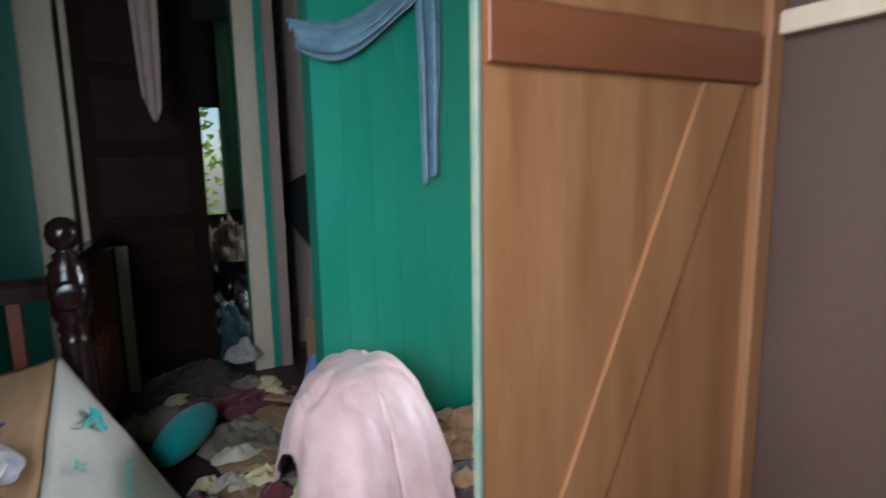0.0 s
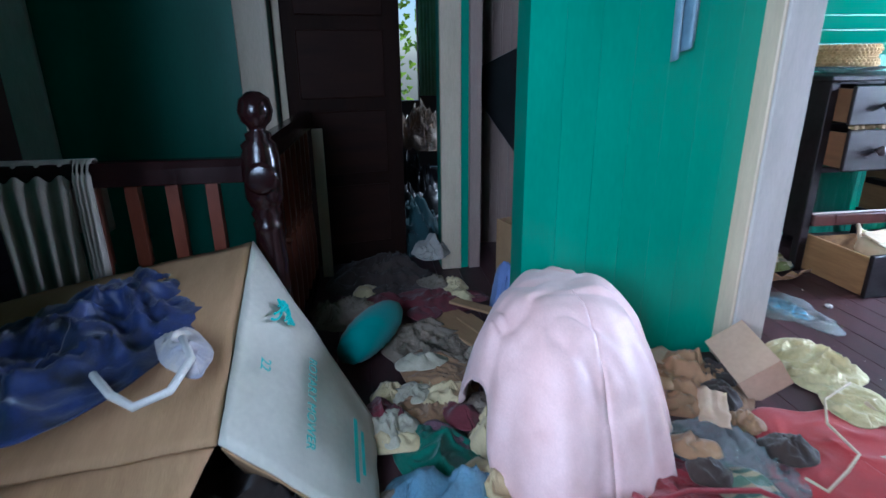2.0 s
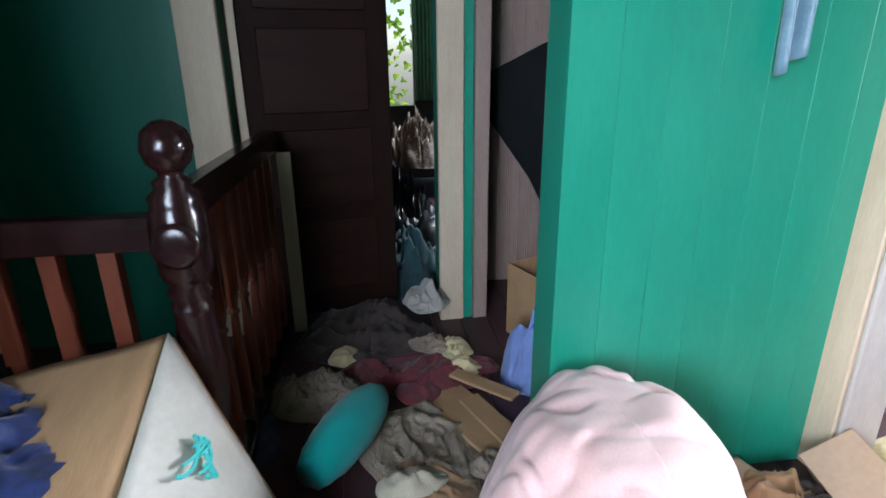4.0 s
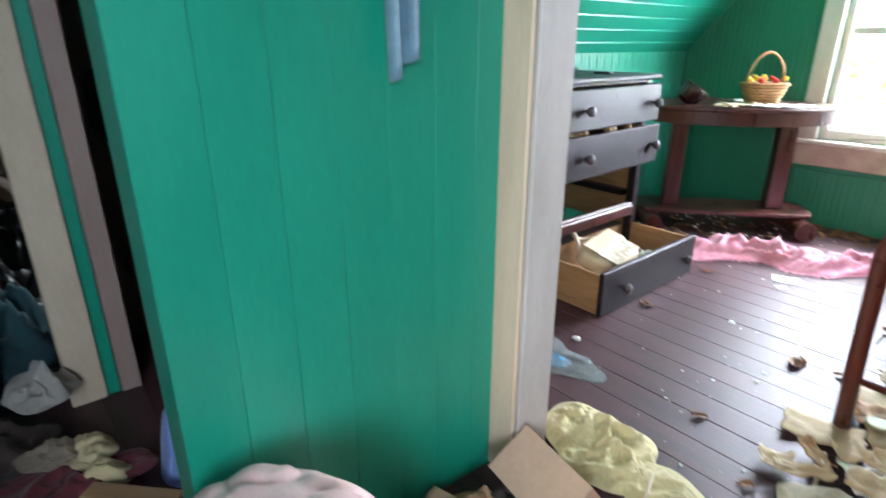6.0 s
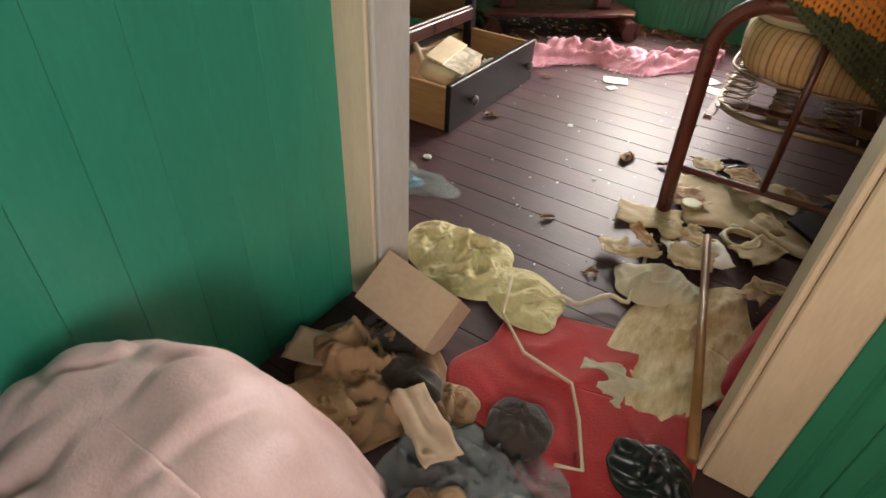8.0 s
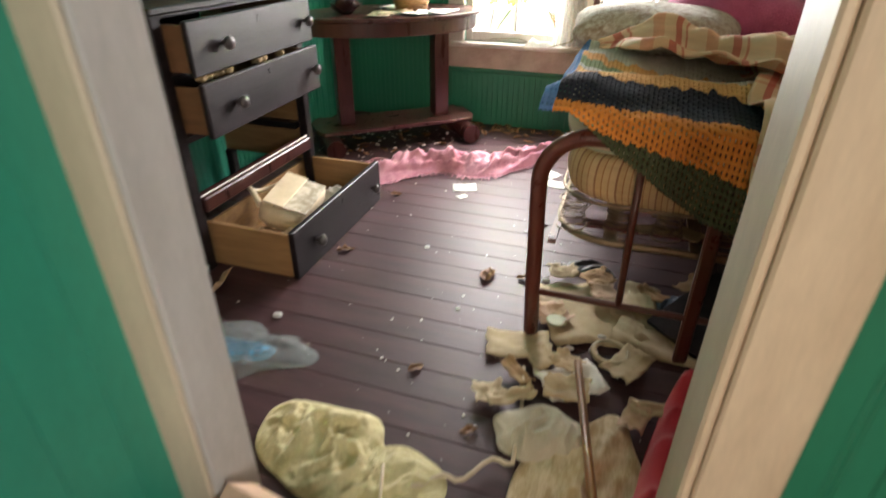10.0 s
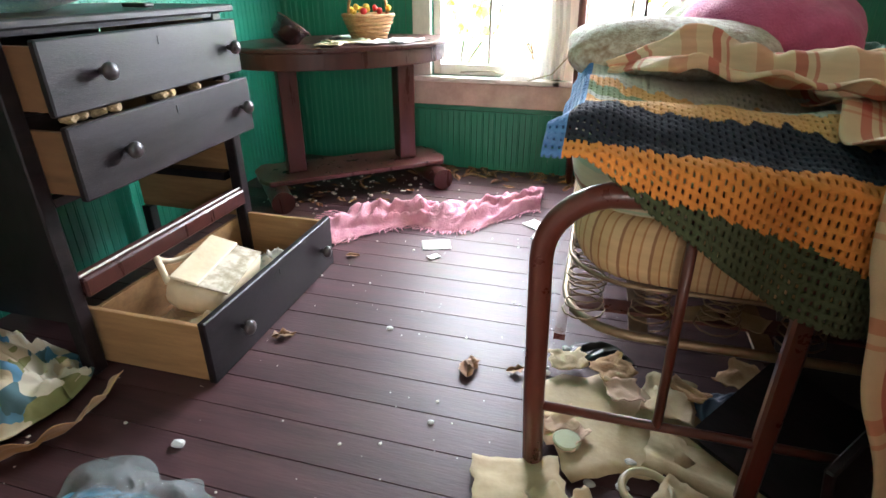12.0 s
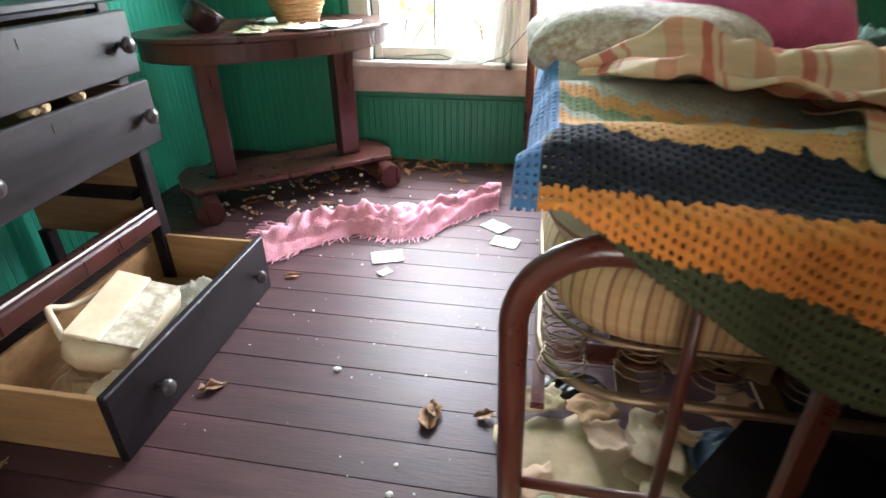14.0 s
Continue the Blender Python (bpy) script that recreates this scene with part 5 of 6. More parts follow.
part("ledge", box(1.785, -1.848, 1.213, 1.797, -1.352, 1.285, 0.002), LEDGE, pd_, "darker cross ledge")
part("brace", prism([(-1.475, 1.21), (-1.385, 1.21), (-1.755, 0.36), (-1.845, 0.36)], 1.785, 1.792, 0.0007, "x"), DIAG, pd_, "diagonal brace")
part("stile", box(1.762, -1.35, 0, 1.803, -1.312, 2.0, 0.003), ORANGEWOOD, pd_)
part("top_board", box(1.785, -1.848, 1.287, 1.792, -1.352, 1.98, 0.002), ORANGEWOOD, pd_)
structure("baseboard", box(1.805, -1.335, 1.285, 3.95, -1.3105, 1.32, 0.003), CREAM, "cream picture rail on the brown wall", "trim")

# ---- landing: stair balustrade ----
MAHOG = material("dark_mahogany", (0.022, 0.006, 0.006), (0.01, 0.004, 0.004), 0.2, scale=6, stretch=(4, 4, 0.7), bump=0.06)
REDMAHOG = material("red_mahogany", (0.17, 0.045, 0.02), (0.09, 0.022, 0.012), 0.3, scale=6, stretch=(4, 4, 0.7), bump=0.08)
NX, NY = 0.22, -2.483
nw = thing("stair_balustrade", Matrix(), "dark mahogany stair balustrade with a turned ball-topped newel", "balustrade")
part("newel_post", lathe([(0.055, 0.000), (0.055, 0.170), (0.04, 0.192), (0.046, 0.213), (0.036, 0.234), (0.048, 0.319), (0.05, 0.426), (0.042, 0.532), (0.046, 0.554), (0.038, 0.564), (0.048, 0.586), (0.04, 0.602), (0.05, 0.618), (0.058, 0.639), (0.058, 0.767), (0.05, 0.783), (0.055, 0.799), (0.036, 0.815), (0.04, 0.831), (0.024, 0.841), (0.028, 0.852), (0.044, 0.868), (0.052, 0.897), (0.044, 0.932), (0.02, 0.951), (0.004, 0.954)], 28), MAHOG, nw, "turned newel with a ball top", True, m=pose(NX, NY, 0))
part("medallion", lathe([(0.05, 0), (0.05, 0.008), (0.035, 0.014), (0.005, 0.014)], 24), MAHOG, nw, "round red medallion", True, m=pose(NX + 0.055, NY + 0.005, 0.705, 0, 90, 0))
hand = [(-0.034, 0.0), (-0.034, 0.05), (-0.022, 0.072), (0.022, 0.072), (0.034, 0.05), (0.034, 0.0)]
ra = part("handrail", prism(hand, 0.05, 1.35, 0.004, "y"), MAHOG, nw, "broad moulded handrail", m=pose(NX, NY, 0.69) @ pose(0, 0, 0, 0, 0, 180))
rb = part("handrail", prism(hand, 0.05, 0.98, 0.004, "y"), MAHOG, nw, "broad moulded handrail", m=pose(NX, NY, 0.74) @ pose(0, 0, 0, 0, 0, 87))
part("base_rail", box(NX - 0.03, NY - 1.35, 0.0, NX + 0.03, NY - 0.06, 0.06, 0.005), MAHOG, nw)
part("base_rail", box(-0.72, NY - 0.01, 0.0, NX - 0.06, NY + 0.05, 0.06, 0.005), MAHOG, nw)
bal = bmesh.new()
box(-0.018, -0.018, 0.4, 0.018, 0.018, 0.63, bm=bal)
b2 = lathe([(0.012, 0.06), (0.018, 0.09), (0.02, 0.2), (0.013, 0.3), (0.011, 0.34), (0.017, 0.35), (0.011, 0.36), (0.017, 0.385), (0.018, 0.4)], 12)
tmp = bpy.data.meshes.new("tmp")
b2.to_mesh(tmp)
b2.free()
bal.from_mesh(tmp)
bpy.data.meshes.remove(tmp)
bal_me = mesh_of("baluster", bal, REDMAHOG)
for i in range(11):
    part("baluster", bal_me, None, nw, "half square, half turned baluster" if i == 0 else "", m=pose(NX, NY - 0.15 - 0.115 * i, 0) @ Matrix.Scale(1.1, 4, (0, 0, 1)))
for i in range(7):
    part("baluster", bal_me, None, nw, m=pose(NX - 0.14 - 0.115 * i, NY + 0.012 + 0.006 * i, 0) @ Matrix.Scale(1.17, 4, (0, 0, 1)))
st = part("end_strip", box(-0.712, -2.405, 0.0, -0.685, -2.355, 0.735, 0.003), CREAM, nw, "peeling cream end strip", m=None)

# white cloths hanging over the handrail
LINEN = cloth_mat("grey_linen", (0.5, 0.46, 0.38), (0.38, 0.34, 0.27))


def hung(name, yc, w, dx, low, seed, label):
    def fn(u, v):
        y = yc + (u - 0.5) * w * (1 - 0.25 * abs(2 * v - 1) * (1 - 0.3 * nz(u * 3, v, seed)))
        s = (v - 0.5) * 2
        x = NX + dx * (0.042 if s > 0 else -0.042) * min(1, abs(s) * 5) + 0.02 * math.sin(u * 22 + seed) * abs(s)
        z = 0.77 - max(0, abs(s) - 0.08) * (0.77 - low if s > 0 else 0.25)
        return (x, y, z)
    return tagged(sheet(name, fn, 40, 40, LINEN, None, 0.004), label, "cloth", "cloths on the handrail")


hung("hanging_cloth", -3.12, 0.22, 1, 0.12, 1.0, "grey-white linen cloth hung over the handrail")
hung("hanging_cloth", -2.98, 0.05, 1, 0.3, 2.0, "narrow white strip of cloth hung on the balustrade")

# ---- landing: doors and wall hangings ----
dd = thing("door_4", pose(-0.79, -2.54, 0, 0, 0, 101), "dark brown panelled door standing ajar", "door", kind="structure")
part("leaf", box(0, 0, 0.01, 0.585, 0.035, 2.0, 0.003), BLACKDOOR, dd)
PANELW = material("dark_panel_wood", (0.03, 0.012, 0.008), (0.016, 0.006, 0.004), 0.55, spec=0.15, scale=4, stretch=(0.8, 6, 6), bump=0.15)
for i in range(5):
    part("panel", box(0.09, -0.008, 0.12 + i * 0.37, 0.5, -0.0005, 0.43 + i * 0.37, 0.006), PANELW, dd)
part("strip", box(-0.0, -0.02, 0.6, 0.03, -0.001, 2.0, 0.003), CREAM, dd)
structure("door_edge", box(WESTX + 0.002, -1.698, 0, WESTX + 0.016, -1.662, 2.3), TEAL, "teal strip between two cream casings", "trim")
structure("door_casing", box(WESTX - 0.02, -1.659, 0, WESTX + 0.03, -1.6, 2.3, 0.003), PINKBROWN, "pinkish cream casing at the alcove", "trim")
tagged(part("black_board", prism([(-1.54, 0.99), (-1.1, 1.2), (-1.1, 0.1), (-1.33, 0.53), (-1.54, 0.82)], -1.06, -1.045, 0.002, "x"), BLACK), "flat black board leaning in the alcove", "board")
open_box("alcove_carton", pose(-0.55, -1.55, 0, 0, 0, 20), 0.3, 0.25, 0.3, CARD, "brown cardboard carton in the alcove")
heap("blue_cushion", -0.2, -1.56, 0.11, 0.1, 0.3, cloth_mat("periwinkle_cotton", (0.2, 0.27, 0.55), (0.14, 0.19, 0.4)), 3.3, "periwinkle blue cushion behind the partition", "cloth", fold=7, ragged=0.1)

SCARF = cloth_mat("grey_blue_satin", (0.2, 0.32, 0.4), (0.1, 0.17, 0.22), rough=0.35)


def scarf_fn(u, v):
    y = -1.225 + (u - 0.5) * (0.11 - 0.035 * v)
    return (0.35 + 0.02 * math.sin(u * 12) + 0.01 * math.sin(v * 5), y + 0.012 * v, 1.79 - 0.77 * v + 0.06 * u * v)


sc = thing("scarf", Matrix(), "grey-blue satin scarf hanging down the teal partition", "scarf")
sheet("hanging_end", scarf_fn, 24, 30, SCARF, sc, 0.003)


def drape_fn(u, v):
    y = -1.76 + 0.48 * u
    sag = 0.2 * math.sin(math.pi * u) * (1 - 0.5 * u)
    w = 0.09 + 0.02 * math.sin(u * 7)
    return (0.335 + 0.03 * u + 0.06 * math.sin(math.pi * v) + 0.01 * math.sin(v * 20), y + 0.03 * v, 1.55 + 0.24 * u - sag * 0.6 + w * (0.5 - v) + 0.014 * math.sin(v * 22 + u * 3))


sheet("draped_swag", drape_fn, 40, 30, SCARF, sc, 0.003, label="swag of dark blue satin")


def rag_fn(u, v):
    y = -2.19 + (u - 0.5) * (0.13 - 0.06 * v * v)
    return (-0.43 + 0.015 * math.sin(u * 14), y, 2.49 - 1.135 * v + 0.05 * math.cos(u * 5) * v)


tagged(sheet("hanging_rag", rag_fn, 24, 30, cloth_mat("pinkish_cotton", (0.42, 0.3, 0.26), (0.32, 0.22, 0.18)), None, 0.003), "pinkish cotton rag hanging before the dark door", "cloth")
# ---- landing: pink sheet over a mound ----
PINKC = cloth_mat("pale_pink_cotton", (0.82, 0.57, 0.54), (0.7, 0.44, 0.41), bump=0.2, rough=0.5)


def pink_fn(u, v):
    a = 2 * math.pi * u
    reach = 0.37 + 0.06 * math.cos(a - 0.1) + 0.03 * math.cos(2 * a + 0.5) + 0.1 * math.exp(-((((a + 0.42 + math.pi) % (2 * math.pi)) - math.pi) / 0.3) ** 2)
    folds = 0.018 * math.sin(a * 13 + 2.0 * nz(v * 2, u * 3, 1)) + 0.012 * math.sin(a * 23 + 1)
    r = reach * v ** 0.8 * (1 + 1.6 * folds * v * v)
    X, Y = r * math.cos(a), r * math.sin(a)
    z = 0.425 + 0.05 * X - 0.02 * Y
    z *= 1 - max(0.0, (v - 0.22) / 0.78) ** 2.1
    soft = min(1.0, v * 4)
    z += soft * (0.03 * nz(X * 5, Y * 5, 3) + 0.016 * abs(nz(X * 13 + 0.4 * Y, Y * 9, 6)) - 0.012 * (1 - min(1.0, abs(nz(X * 8, Y * 8, 9)) * 4)) * (v < 0.8))
    hole = math.exp(-((((a - 5.2 + math.pi) % (2 * math.pi)) - math.pi) / 0.36) ** 2)
    if v > 0.55:
        z += 0.2 * hole * (v - 0.55) / 0.45
        X, Y = X * (1 - 0.25 * hole * (v - 0.55)), Y * (1 - 0.25 * hole * (v - 0.55))
    return (0.545 + X, -1.635 + 0.88 * Y, max(0.012, z))


tagged(sheet("pink_sheet", pink_fn, 150, 50, PINKC, None, 0.004), "pale pink cotton sheet draped over a rounded mound", "sheet")
tagged(part("covered_stool", lathe([(0.14, 0), (0.15, 0.06), (0.15, 0.25), (0.12, 0.33), (0.05, 0.35)], 28), CARD, smooth=True, m=pose(0.53, -1.63, 0)), "rounded brown hamper under a pink sheet", "hamper")
heap("cotton_glove", 0.7, -1.84, 0.11, 0.08, 0.13, cloth_mat("cream_cotton", (0.68, 0.55, 0.32), (0.52, 0.4, 0.2)), 5.8, "crumpled cream cotton glove under the pink sheet", "glove", 20, fold=11)
heap("cream_cloth", 0.46, -1.95, 0.13, 0.09, 0.09, cloth_mat("cream_cotton", (0.68, 0.55, 0.32)), 6.1, "dirty cream cloth on the landing floor", "cloth", 40, fold=11)
heap("cream_cloth", 0.86, -1.88, 0.14, 0.08, 0.05, cloth_mat("cream_cotton", (0.68, 0.55, 0.32)), 7.2, "dirty cream cloth on the landing floor", "cloth", 75, fold=11)
heap("green_sweater", 0.75, -2.02, 0.2, 0.11, 0.07, cloth_mat("bottle_green_knit", (0.012, 0.16, 0.1), (0.008, 0.1, 0.065)), 1.9, "dark green knitted sweater on the floor", "sweater", 15, 0.004, fold=8)
heap("blue_plastic_bag", 1.0, -1.99, 0.22, 0.15, 0.17, BLUEBAG, 2.4, "crumpled translucent blue plastic bag", "plastic bag", 35, 0.003, fold=5, thick=0.0015)
heap("blue_plastic_bag", 1.12, -1.72, 0.1, 0.07, 0.08, BLUEBAG, 4.2, "small crumpled blue plastic bag", "plastic bag", 50, 0.003, fold=13, thick=0.0015)
heap("white_plastic_bag", 0.93, -2.27, 0.22, 0.12, 0.08, cloth_mat("green_leaf_print", (0.72, 0.76, 0.74), (0.06, 0.3, 0.2), rough=0.25, scale=9, spread=0.1, bump=0.1), 3.7, "crumpled white plastic bag with green print", "plastic bag", 10, 0.003, fold=5, thick=0.0015)
heap("patterned_cloth", 1.2, -1.84, 0.13, 0.08, 0.04, cloth_mat("green_sprig_print", (0.66, 0.68, 0.6), (0.03, 0.14, 0.08), scale=70, spread=0.15), 4.7, "white cloth with a fine green sprig print", "cloth", 20, 0.004, fold=9)
heap("clear_plastic_bag", 0.84, -1.24, 0.18, 0.12, 0.07, CLEARBAG, 8.8, "crumpled clear plastic wrap in the landing's litter", "plastic bag", 30, 0.012, fold=14, thick=0.0015)
heap("clear_plastic_bag", -0.18, -2.26, 0.2, 0.14, 0.1, DIRTYBAG, 9.4, "dirty clear plastic bag beside the balusters", "plastic bag", 60, 0.004, fold=14, thick=0.0015)
heap("plastic_sheet", 0.1, -1.97, 0.24, 0.17, 0.06, DIRTYBAG, 6.6, "dirty crumpled plastic sheeting on the floor", "plastic sheet", 0, 0.004, fold=10, thick=0.0015)
heap("maroon_cloth", -0.28, -1.95, 0.28, 0.13, 0.06, cloth_mat("maroon_cotton", (0.16, 0.022, 0.032), (0.1, 0.014, 0.02)), 5.2, "maroon cloth on the landing floor", "cloth", 80, 0.004, fold=8)
heap("dark_clothes", -0.62, -2.1, 0.3, 0.25, 0.12, cloth_mat("dark_brown_wool", (0.05, 0.03, 0.022), (0.025, 0.015, 0.012)), 2.9, "heap of dark brown clothes in the doorway", "clothes", 0, 0.003, fold=8)
heap("dark_clothes", 0.0, -2.5, 0.16, 0.12, 0.05, cloth_mat("navy_cotton", (0.02, 0.035, 0.07), (0.01, 0.02, 0.04)), 4.1, "navy cloth beside the newel", "clothes", 0, 0.003, fold=8)
heap("crumpled_cloth", -0.66, -1.86, 0.1, 0.09, 0.13, cloth_mat("grey_cotton", (0.42, 0.38, 0.34), (0.3, 0.27, 0.23)), 8.2, "grey-white cloth bundle by the door casing", "cloth", 0, 0.1, fold=8)
heap("brown_wrapping_paper", 0.3, -1.97, 0.2, 0.12, 0.05, cloth_mat("crumpled_kraft", (0.38, 0.22, 0.11), (0.24, 0.125, 0.055), fine=40), 4.8, "crumpled brown wrapping paper on the floor", "paper", 30, 0.003, fold=12)
heap("brown_wrapping_paper", 0.55, -2.08, 0.2, 0.1, 0.06, cloth_mat("crumpled_kraft", (0.3, 0.17, 0.08)), 5.9, "crumpled brown wrapping paper on the floor", "paper", 110, 0.003, fold=12)
heap("brown_wrapping_paper", 0.55, -1.16, 0.16, 0.17, 0.06, cloth_mat("crumpled_kraft", (0.3, 0.17, 0.08)), 3.4, "crumpled brown wrapping paper on the floor", "paper", 10, 0.003, fold=12)
heap("brown_wrapping_paper", 0.5, -1.15, 0.15, 0.13, 0.12, CLOTHS["crumpled_kraft"], 8.4, "crumpled brown wrapping paper under a small box", "paper", 40, 0.006, fold=9)
heap("mauve_rag", 0.66, -2.0, 0.1, 0.05, 0.06, cloth_mat("mauve_cotton", (0.16, 0.08, 0.1), (0.09, 0.04, 0.055)), 7.7, "dark mauve rag on the floor", "rag", 60, 0.003, fold=12)
heap("red_mesh_bag", 0.98, -1.46, 0.22, 0.14, 0.035, cloth_mat("dark_red_mesh", (0.3, 0.02, 0.03), (0.18, 0.012, 0.018), fine=120, bump=0.9), 2.1, "dark red mesh bag lying flat", "bag", 40, 0.003, fold=9)
heap("green_print_scrap", 0.98, -1.28, 0.1, 0.07, 0.04, striped("dark_foil_print", [(0, (0.12, 0.18, 0.13)), (0.4, (0.4, 0.3, 0.2)), (0.6, (0.08, 0.12, 0.1)), (0.8, (0.5, 0.4, 0.26))], 0, 0.08, 0.3), 6.3, "dark printed foil packet among the litter", "packet", 10, 0.02, fold=9)
heap("black_rag", 1.14, -1.02, 0.09, 0.08, 0.05, BLACK, 3.1, "black rag in the doorway", "rag", 0, 0.01, fold=12)
tagged(part("braided_cord", tube([(1.03 + 0.075 * math.cos(a) + 0.012 * math.sin(2 * a), -1.64 + 0.06 * math.sin(a), 0.075 + 0.05 * math.cos(a)) for a in [2 * math.pi * i / 26 for i in range(26)]], 0.008, 8, True), cloth_mat("red_cord", (0.36, 0.03, 0.04), (0.25, 0.02, 0.03), fine=300, bump=0.9), smooth=True), "loop of braided dark red cord", "cord")
tagged(part("braided_cord", tube([(1.03, -1.57, 0.06), (1.0, -1.45, 0.055), (1.02, -1.28, 0.05), (1.1, -1.2, 0.045)], 0.007, 8), CLOTHS["red_cord"], smooth=True), "trailing end of braided red cord", "cord")
scrap("kraft_card", 0.5, -1.32, 0.2, 0.13, CARD, 3, "flat torn piece of brown card", "card", 60, 0.05, 0.01, 0.6)
scrap("kraft_card", 0.42, -1.18, 0.14, 0.1, CARDPALE, 4, "flat torn piece of pale card", "card", 20, 0.05, 0.01, 0.6)
scrap("kraft_card", 0.74, -1.22, 0.18, 0.08, CARDPALE, 6, "flat torn piece of pale card", "card", -30, 0.07, 0.02, 0.6)
for i, (x, y, w, d, t) in enumerate(((0.02, -1.8, 0.4, 0.15, 24), (0.08, -1.74, 0.36, 0.07, 18), (-0.12, -1.74, 0.26, 0.05, 40))):
    tagged(part("splintered_board", box(-w / 2, -d / 2, 0, w / 2, d / 2, 0.012, 0.002), CARD, m=pose(x, y, 0.012 + 0.014 * i, 3, -4, t)), "torn strip of brown carton board on the floor", "board", "loose boards")

# turquoise bolster
bol = bmesh.new()
pA, pB = Vector((0.27, -2.265, 0.09)), Vector((-0.05, -2.09, 0.09))
pts = [pA.lerp(pB, i / 14) for i in range(15)]
tube(pts, 0.074, 22, bm=bol, taper=lambda t: (0.35 + 0.65 * min(1, math.sin(math.pi * min(max(t, 0.02), 0.98)) ** 0.4)))
for v in bol.verts:
    v.co.z += 0.004 * math.sin(v.co.x * 160 + v.co.y * 60)
tagged(part("turquoise_bolster", bol, cloth_mat("turquoise_fabric", (0.01, 0.33, 0.3), (0.008, 0.25, 0.23)), smooth=True), "ribbed turquoise bolster among the plastic bags", "bolster")

open_box("small_carton", pose(1.17, -1.67, 0, 0, 0, 5), 0.3, 0.22, 0.16, CARDPALE, "open pale brown carton on the landing floor")

# ---- landing: large printed carton, torn open ----
CARTONWHITE = material("white_printed_card", (0.6, 0.57, 0.48), (0.48, 0.45, 0.37), 0.6, scale=4, bump=0.1)
INK = material("turquoise_ink", (0.05, 0.4, 0.36), (0.06, 0.45, 0.4), 0.6)
A, FL, R, BR = Vector((0.28, -2.525, 0.513)), Vector((0.97, -2.5, 0.3)), Vector((1.0, -2.18, 0.03)), Vector((0.6, -2.19, 0.06))
ct = thing("mower_carton", Matrix(), "torn cardboard carton with white printed side and turquoise lettering", "carton")


def quad_fn(p, q, r, s, bend=0.0, seed=0.0, out=Vector((0, 0, 1))):
    def fn(u, v):
        a, b = p.lerp(q, u), s.lerp(r, u)
        return a.lerp(b, v) + out * (bend * math.sin(math.pi * v) * math.sin(math.pi * u) + 0.006 * nz(u * 5, v * 5, seed))
    return fn


nrm = (FL - A).cross(BR - A).normalized()
if nrm.z < 0:
    nrm = -nrm
sheet("printed_panel", quad_fn(A, FL, R, BR, 0.02, 1, nrm), 20, 20, CARTONWHITE, ct, 0.005, label="white outer side")
FR = FL + Vector((0.12, -0.6, -0.08))
sheet("top_flap", quad_fn(A + Vector((0, -0.004, -0.004)), FL + Vector((0, -0.004, -0.004)), FR + Vector((0, 0, 0.1)), A + Vector((0.12, -0.75, -0.12)), 0.03, 2), 24, 24, CARD, ct, 0.006, label="creased brown inner side")
sheet("lower_flap", quad_fn(FL + Vector((0.0, -0.01, -0.01)), FL + Vector((0.3, -0.12, -0.16)), FL + Vector((0.34, -0.7, -0.12)), FL + Vector((0.05, -0.7, 0.0)), 0.02, 3), 20, 20, CARD, ct, 0.006, label="drooping brown flap")
sheet("front_edge", quad_fn(FL + Vector((0.004, 0.006, -0.008)), R + Vector((0.004, 0, -0.006)), R + Vector((-0.1, 0.0, -0.02)), FL + Vector((-0.15, 0, -0.2)), 0.0, 4), 12, 12, CARD, ct, 0.005, label="torn corrugated edge")
sheet("inner_wall", quad_fn(BR + Vector((-0.02, 0, -0.01)), A + Vector((-0.02, 0, -0.02)), A + Vector((-0.05, -0.3, -0.48)), BR + Vector((-0.1, -0.4, -0.05)), 0.0, 5), 12, 12, CARD, ct, 0.005)
eu = (FL - A).normalized()
ev = nrm.cross(eu)
if ev.dot(BR - A) < 0:
    ev = -ev


def on_panel(du, dv, lift=0.012, turn=0.0):
    tu, tv = (FL - A).lerp(R - BR, dv).normalized(), (BR - A).lerp(R - FL, du)
    up = tu.cross(tv).normalized()
    up = up if up.z > 0 else -up
    o = A.lerp(FL, du).lerp(BR.lerp(R, du), dv) + up * (lift + 0.012)
    ay = up.cross(tu)
    return Matrix(((tu.x, ay.x, up.x, o.x), (tu.y, ay.y, up.y, o.y), (tu.z, ay.z, up.z, o.z), (0, 0, 0, 1)))


def lettering(text, m, size):
    cu = bpy.data.curves.new("lettering", "FONT")
    cu.body, cu.size, cu.extrude = text, size, 0.0006
    tmp_ob = bpy.data.objects.new("lettering_tmp", cu)
    scene.collection.objects.link(tmp_ob)
    me = bpy.data.meshes.new_from_object(tmp_ob.evaluated_get(bpy.context.evaluated_depsgraph_get()))
    bpy.data.objects.remove(tmp_ob)
    bpy.data.curves.remove(cu)
    me.materials.clear()
    me.materials.append(INK)
    part("lettering", me, None, ct, "turquoise printed lettering", m=m)


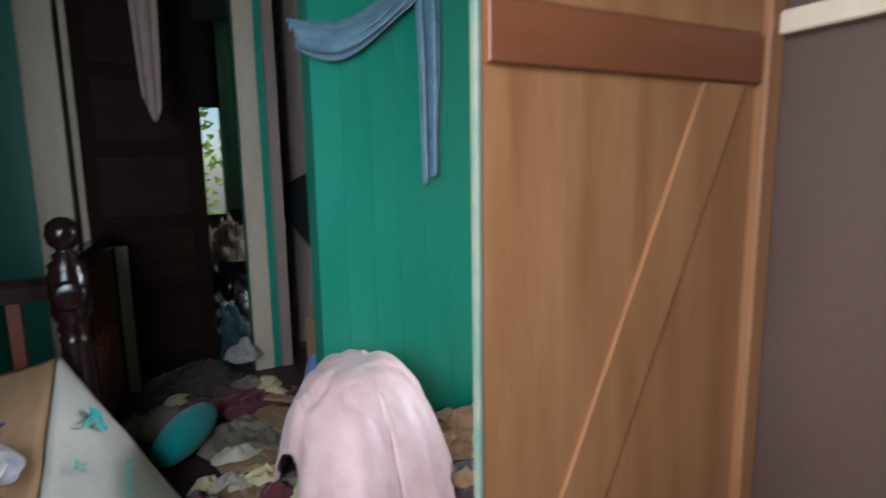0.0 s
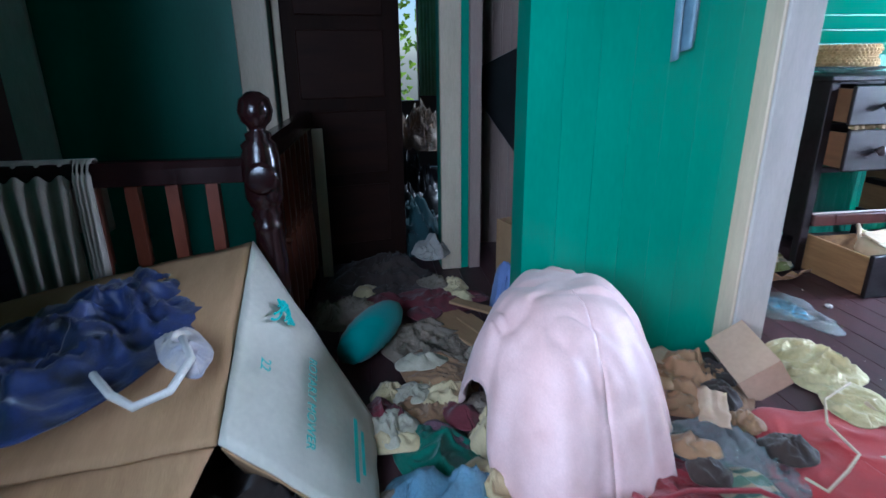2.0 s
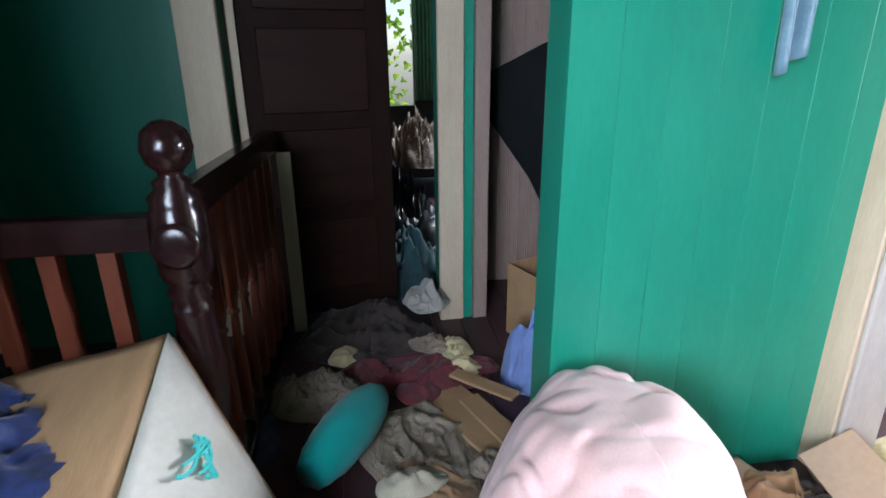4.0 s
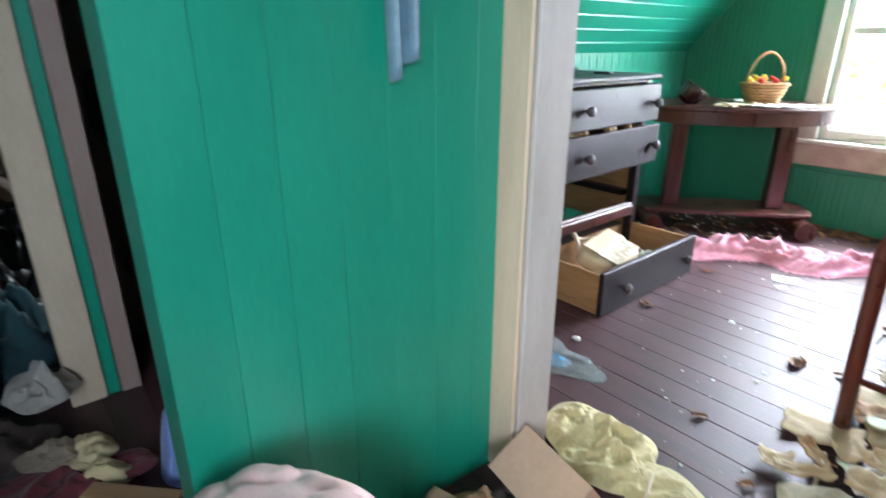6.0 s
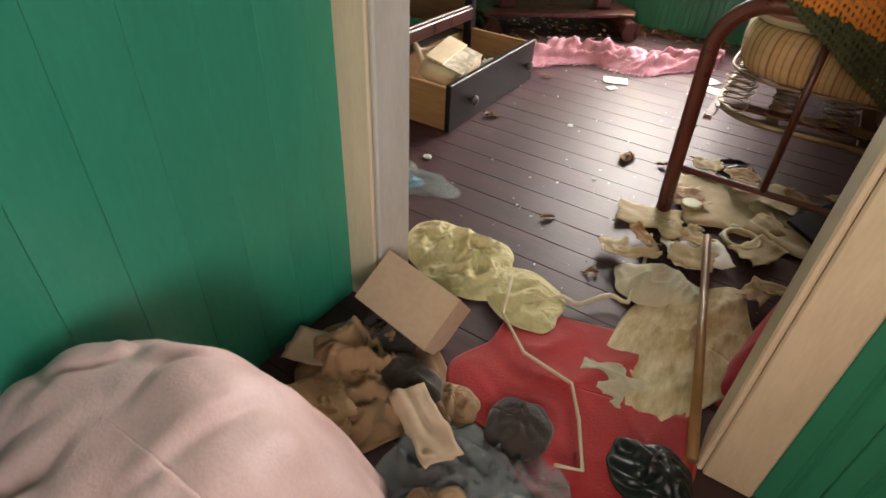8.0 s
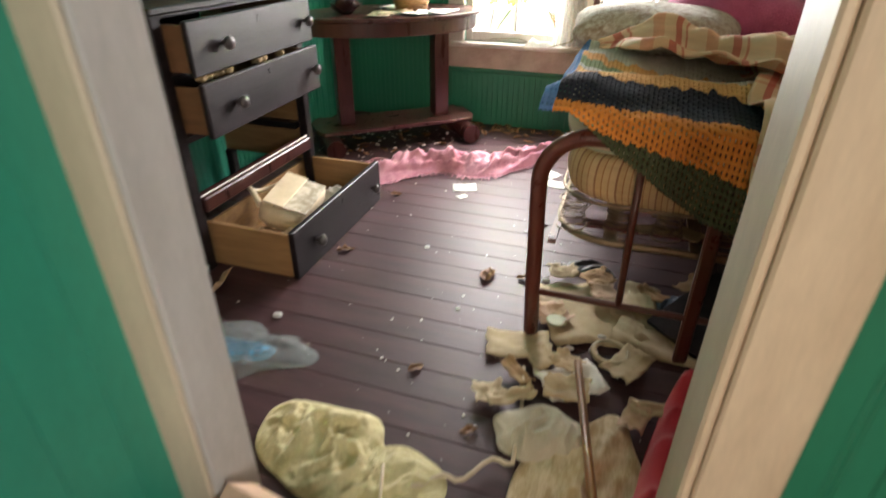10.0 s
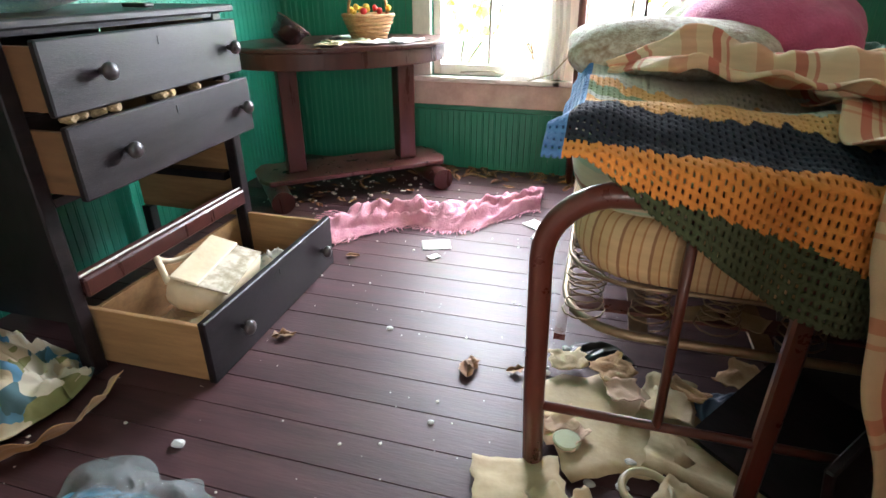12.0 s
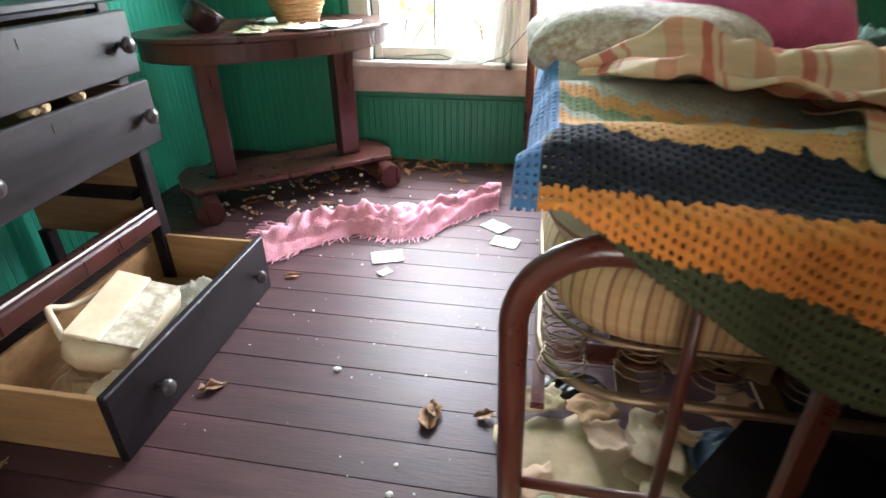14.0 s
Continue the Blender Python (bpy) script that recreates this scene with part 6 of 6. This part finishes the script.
lettering("ROTARY MOWER", on_panel(0.36, 0.44, 0.024), 0.037)
lettering("22", on_panel(0.62, 0.13, 0.022), 0.04)
for i, (a, b, w, h) in enumerate(((0.42, 0.77, 0.2, 0.012), (0.46, 0.82, 0.14, 0.01))):
    part("print_bar", box(0, 0, 0, w, h, 0.001), INK, ct, m=on_panel(a, b, 0.02))
for k in range(6):
    part("printed_mark", tube([(0.01 + 0.05 * math.cos(a + k) * (1 - k * 0.1), 0.03 * math.sin(a * 1.0) + k * 0.009, 0) for a in [2.6 * i / 8 for i in range(9)]], 0.004, 4), INK, ct, "turquoise printed emblem strokes", m=on_panel(0.3, 0.16, 0.02))
heap("blue_jacket", 0.62, -2.84, 0.42, 0.26, 0.12, cloth_mat("royal_blue_nylon", (0.017, 0.033, 0.14), (0.007, 0.008, 0.014), rough=0.4, spread=0.4), 1.4, "torn royal blue jacket lying on the carton", "jacket", -12, 0.4, fold=7)
heap("torn_lining", 0.78, -2.6, 0.15, 0.05, 0.045, cloth_mat("cream_padding", (0.62, 0.54, 0.42), (0.3, 0.3, 0.4)), 5.3, "torn cream padding of a blue jacket", "padding", 30, 0.41, fold=12)
tagged(part("white_strap", tube([(0.78, -2.6, 0.45), (0.86, -2.56, 0.44), (0.95, -2.58, 0.42), (0.98, -2.64, 0.41), (0.93, -2.7, 0.41), (0.86, -2.76, 0.42)], 0.009, 8), cloth_mat("white_tape", (0.72, 0.68, 0.62), None), smooth=True), "frayed white cloth strap on the carton", "strap")
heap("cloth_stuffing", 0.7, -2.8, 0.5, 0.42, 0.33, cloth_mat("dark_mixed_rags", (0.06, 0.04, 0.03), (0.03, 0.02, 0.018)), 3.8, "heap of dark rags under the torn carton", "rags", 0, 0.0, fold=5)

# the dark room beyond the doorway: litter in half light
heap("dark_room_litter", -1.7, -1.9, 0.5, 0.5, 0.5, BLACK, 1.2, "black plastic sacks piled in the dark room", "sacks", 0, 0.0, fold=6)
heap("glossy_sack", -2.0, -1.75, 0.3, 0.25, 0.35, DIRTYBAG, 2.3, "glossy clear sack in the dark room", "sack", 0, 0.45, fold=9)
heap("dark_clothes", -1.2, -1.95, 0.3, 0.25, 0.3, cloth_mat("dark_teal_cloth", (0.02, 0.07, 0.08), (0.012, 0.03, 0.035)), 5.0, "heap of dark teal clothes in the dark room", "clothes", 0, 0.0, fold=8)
gc = cloth_mat("pale_green_curtain", (0.35, 0.6, 0.3), (0.25, 0.45, 0.2))
tagged(sheet("green_curtain", lambda u, v: (-3.5 + 0.02 * math.sin(u * 40), -1.6 + 0.2 * u, 0.7 + 1.79 * v), 30, 4, gc, None, 0.003), "pale green curtain beside the far window", "curtain")

# small litter that covers the landing floor
LITTER = [(cloth_mat("crumpled_kraft", (0.3, 0.17, 0.08)), "crumpled scrap of brown paper", "paper"), (cloth_mat("cream_cotton", (0.68, 0.55, 0.32)), "dirty cream rag", "rag"), (DIRTYBAG, "scrap of dirty clear plastic", "plastic"),
          (cloth_mat("dark_brown_wool", (0.05, 0.03, 0.022)), "dark brown wool rag", "rag"), (cloth_mat("maroon_cotton", (0.16, 0.022, 0.032)), "maroon cotton rag", "rag"), (cloth_mat("grey_tissue", (0.55, 0.5, 0.38)), "crumpled grey tissue paper", "paper")]
rngl = random.Random(77)
for i in range(34):
    x, y = rngl.uniform(-0.45, 1.0), rngl.uniform(-2.2, -1.75) if i % 3 else rngl.uniform(-1.35, -1.05)
    if y > -1.5:
        x = rngl.uniform(0.48, 0.95)
    mt, lb, ct_ = LITTER[i % 6]
    heap("litter_scrap", x, y, rngl.uniform(0.05, 0.11), rngl.uniform(0.04, 0.08), rngl.uniform(0.025, 0.055), mt, i * 1.37, lb + " in the floor litter", ct_, rngl.uniform(0, 180), 0.012 + 0.001 * i, fold=17, nu=36, nv=12, thick=0.002, group="landing litter")

floor_boards()
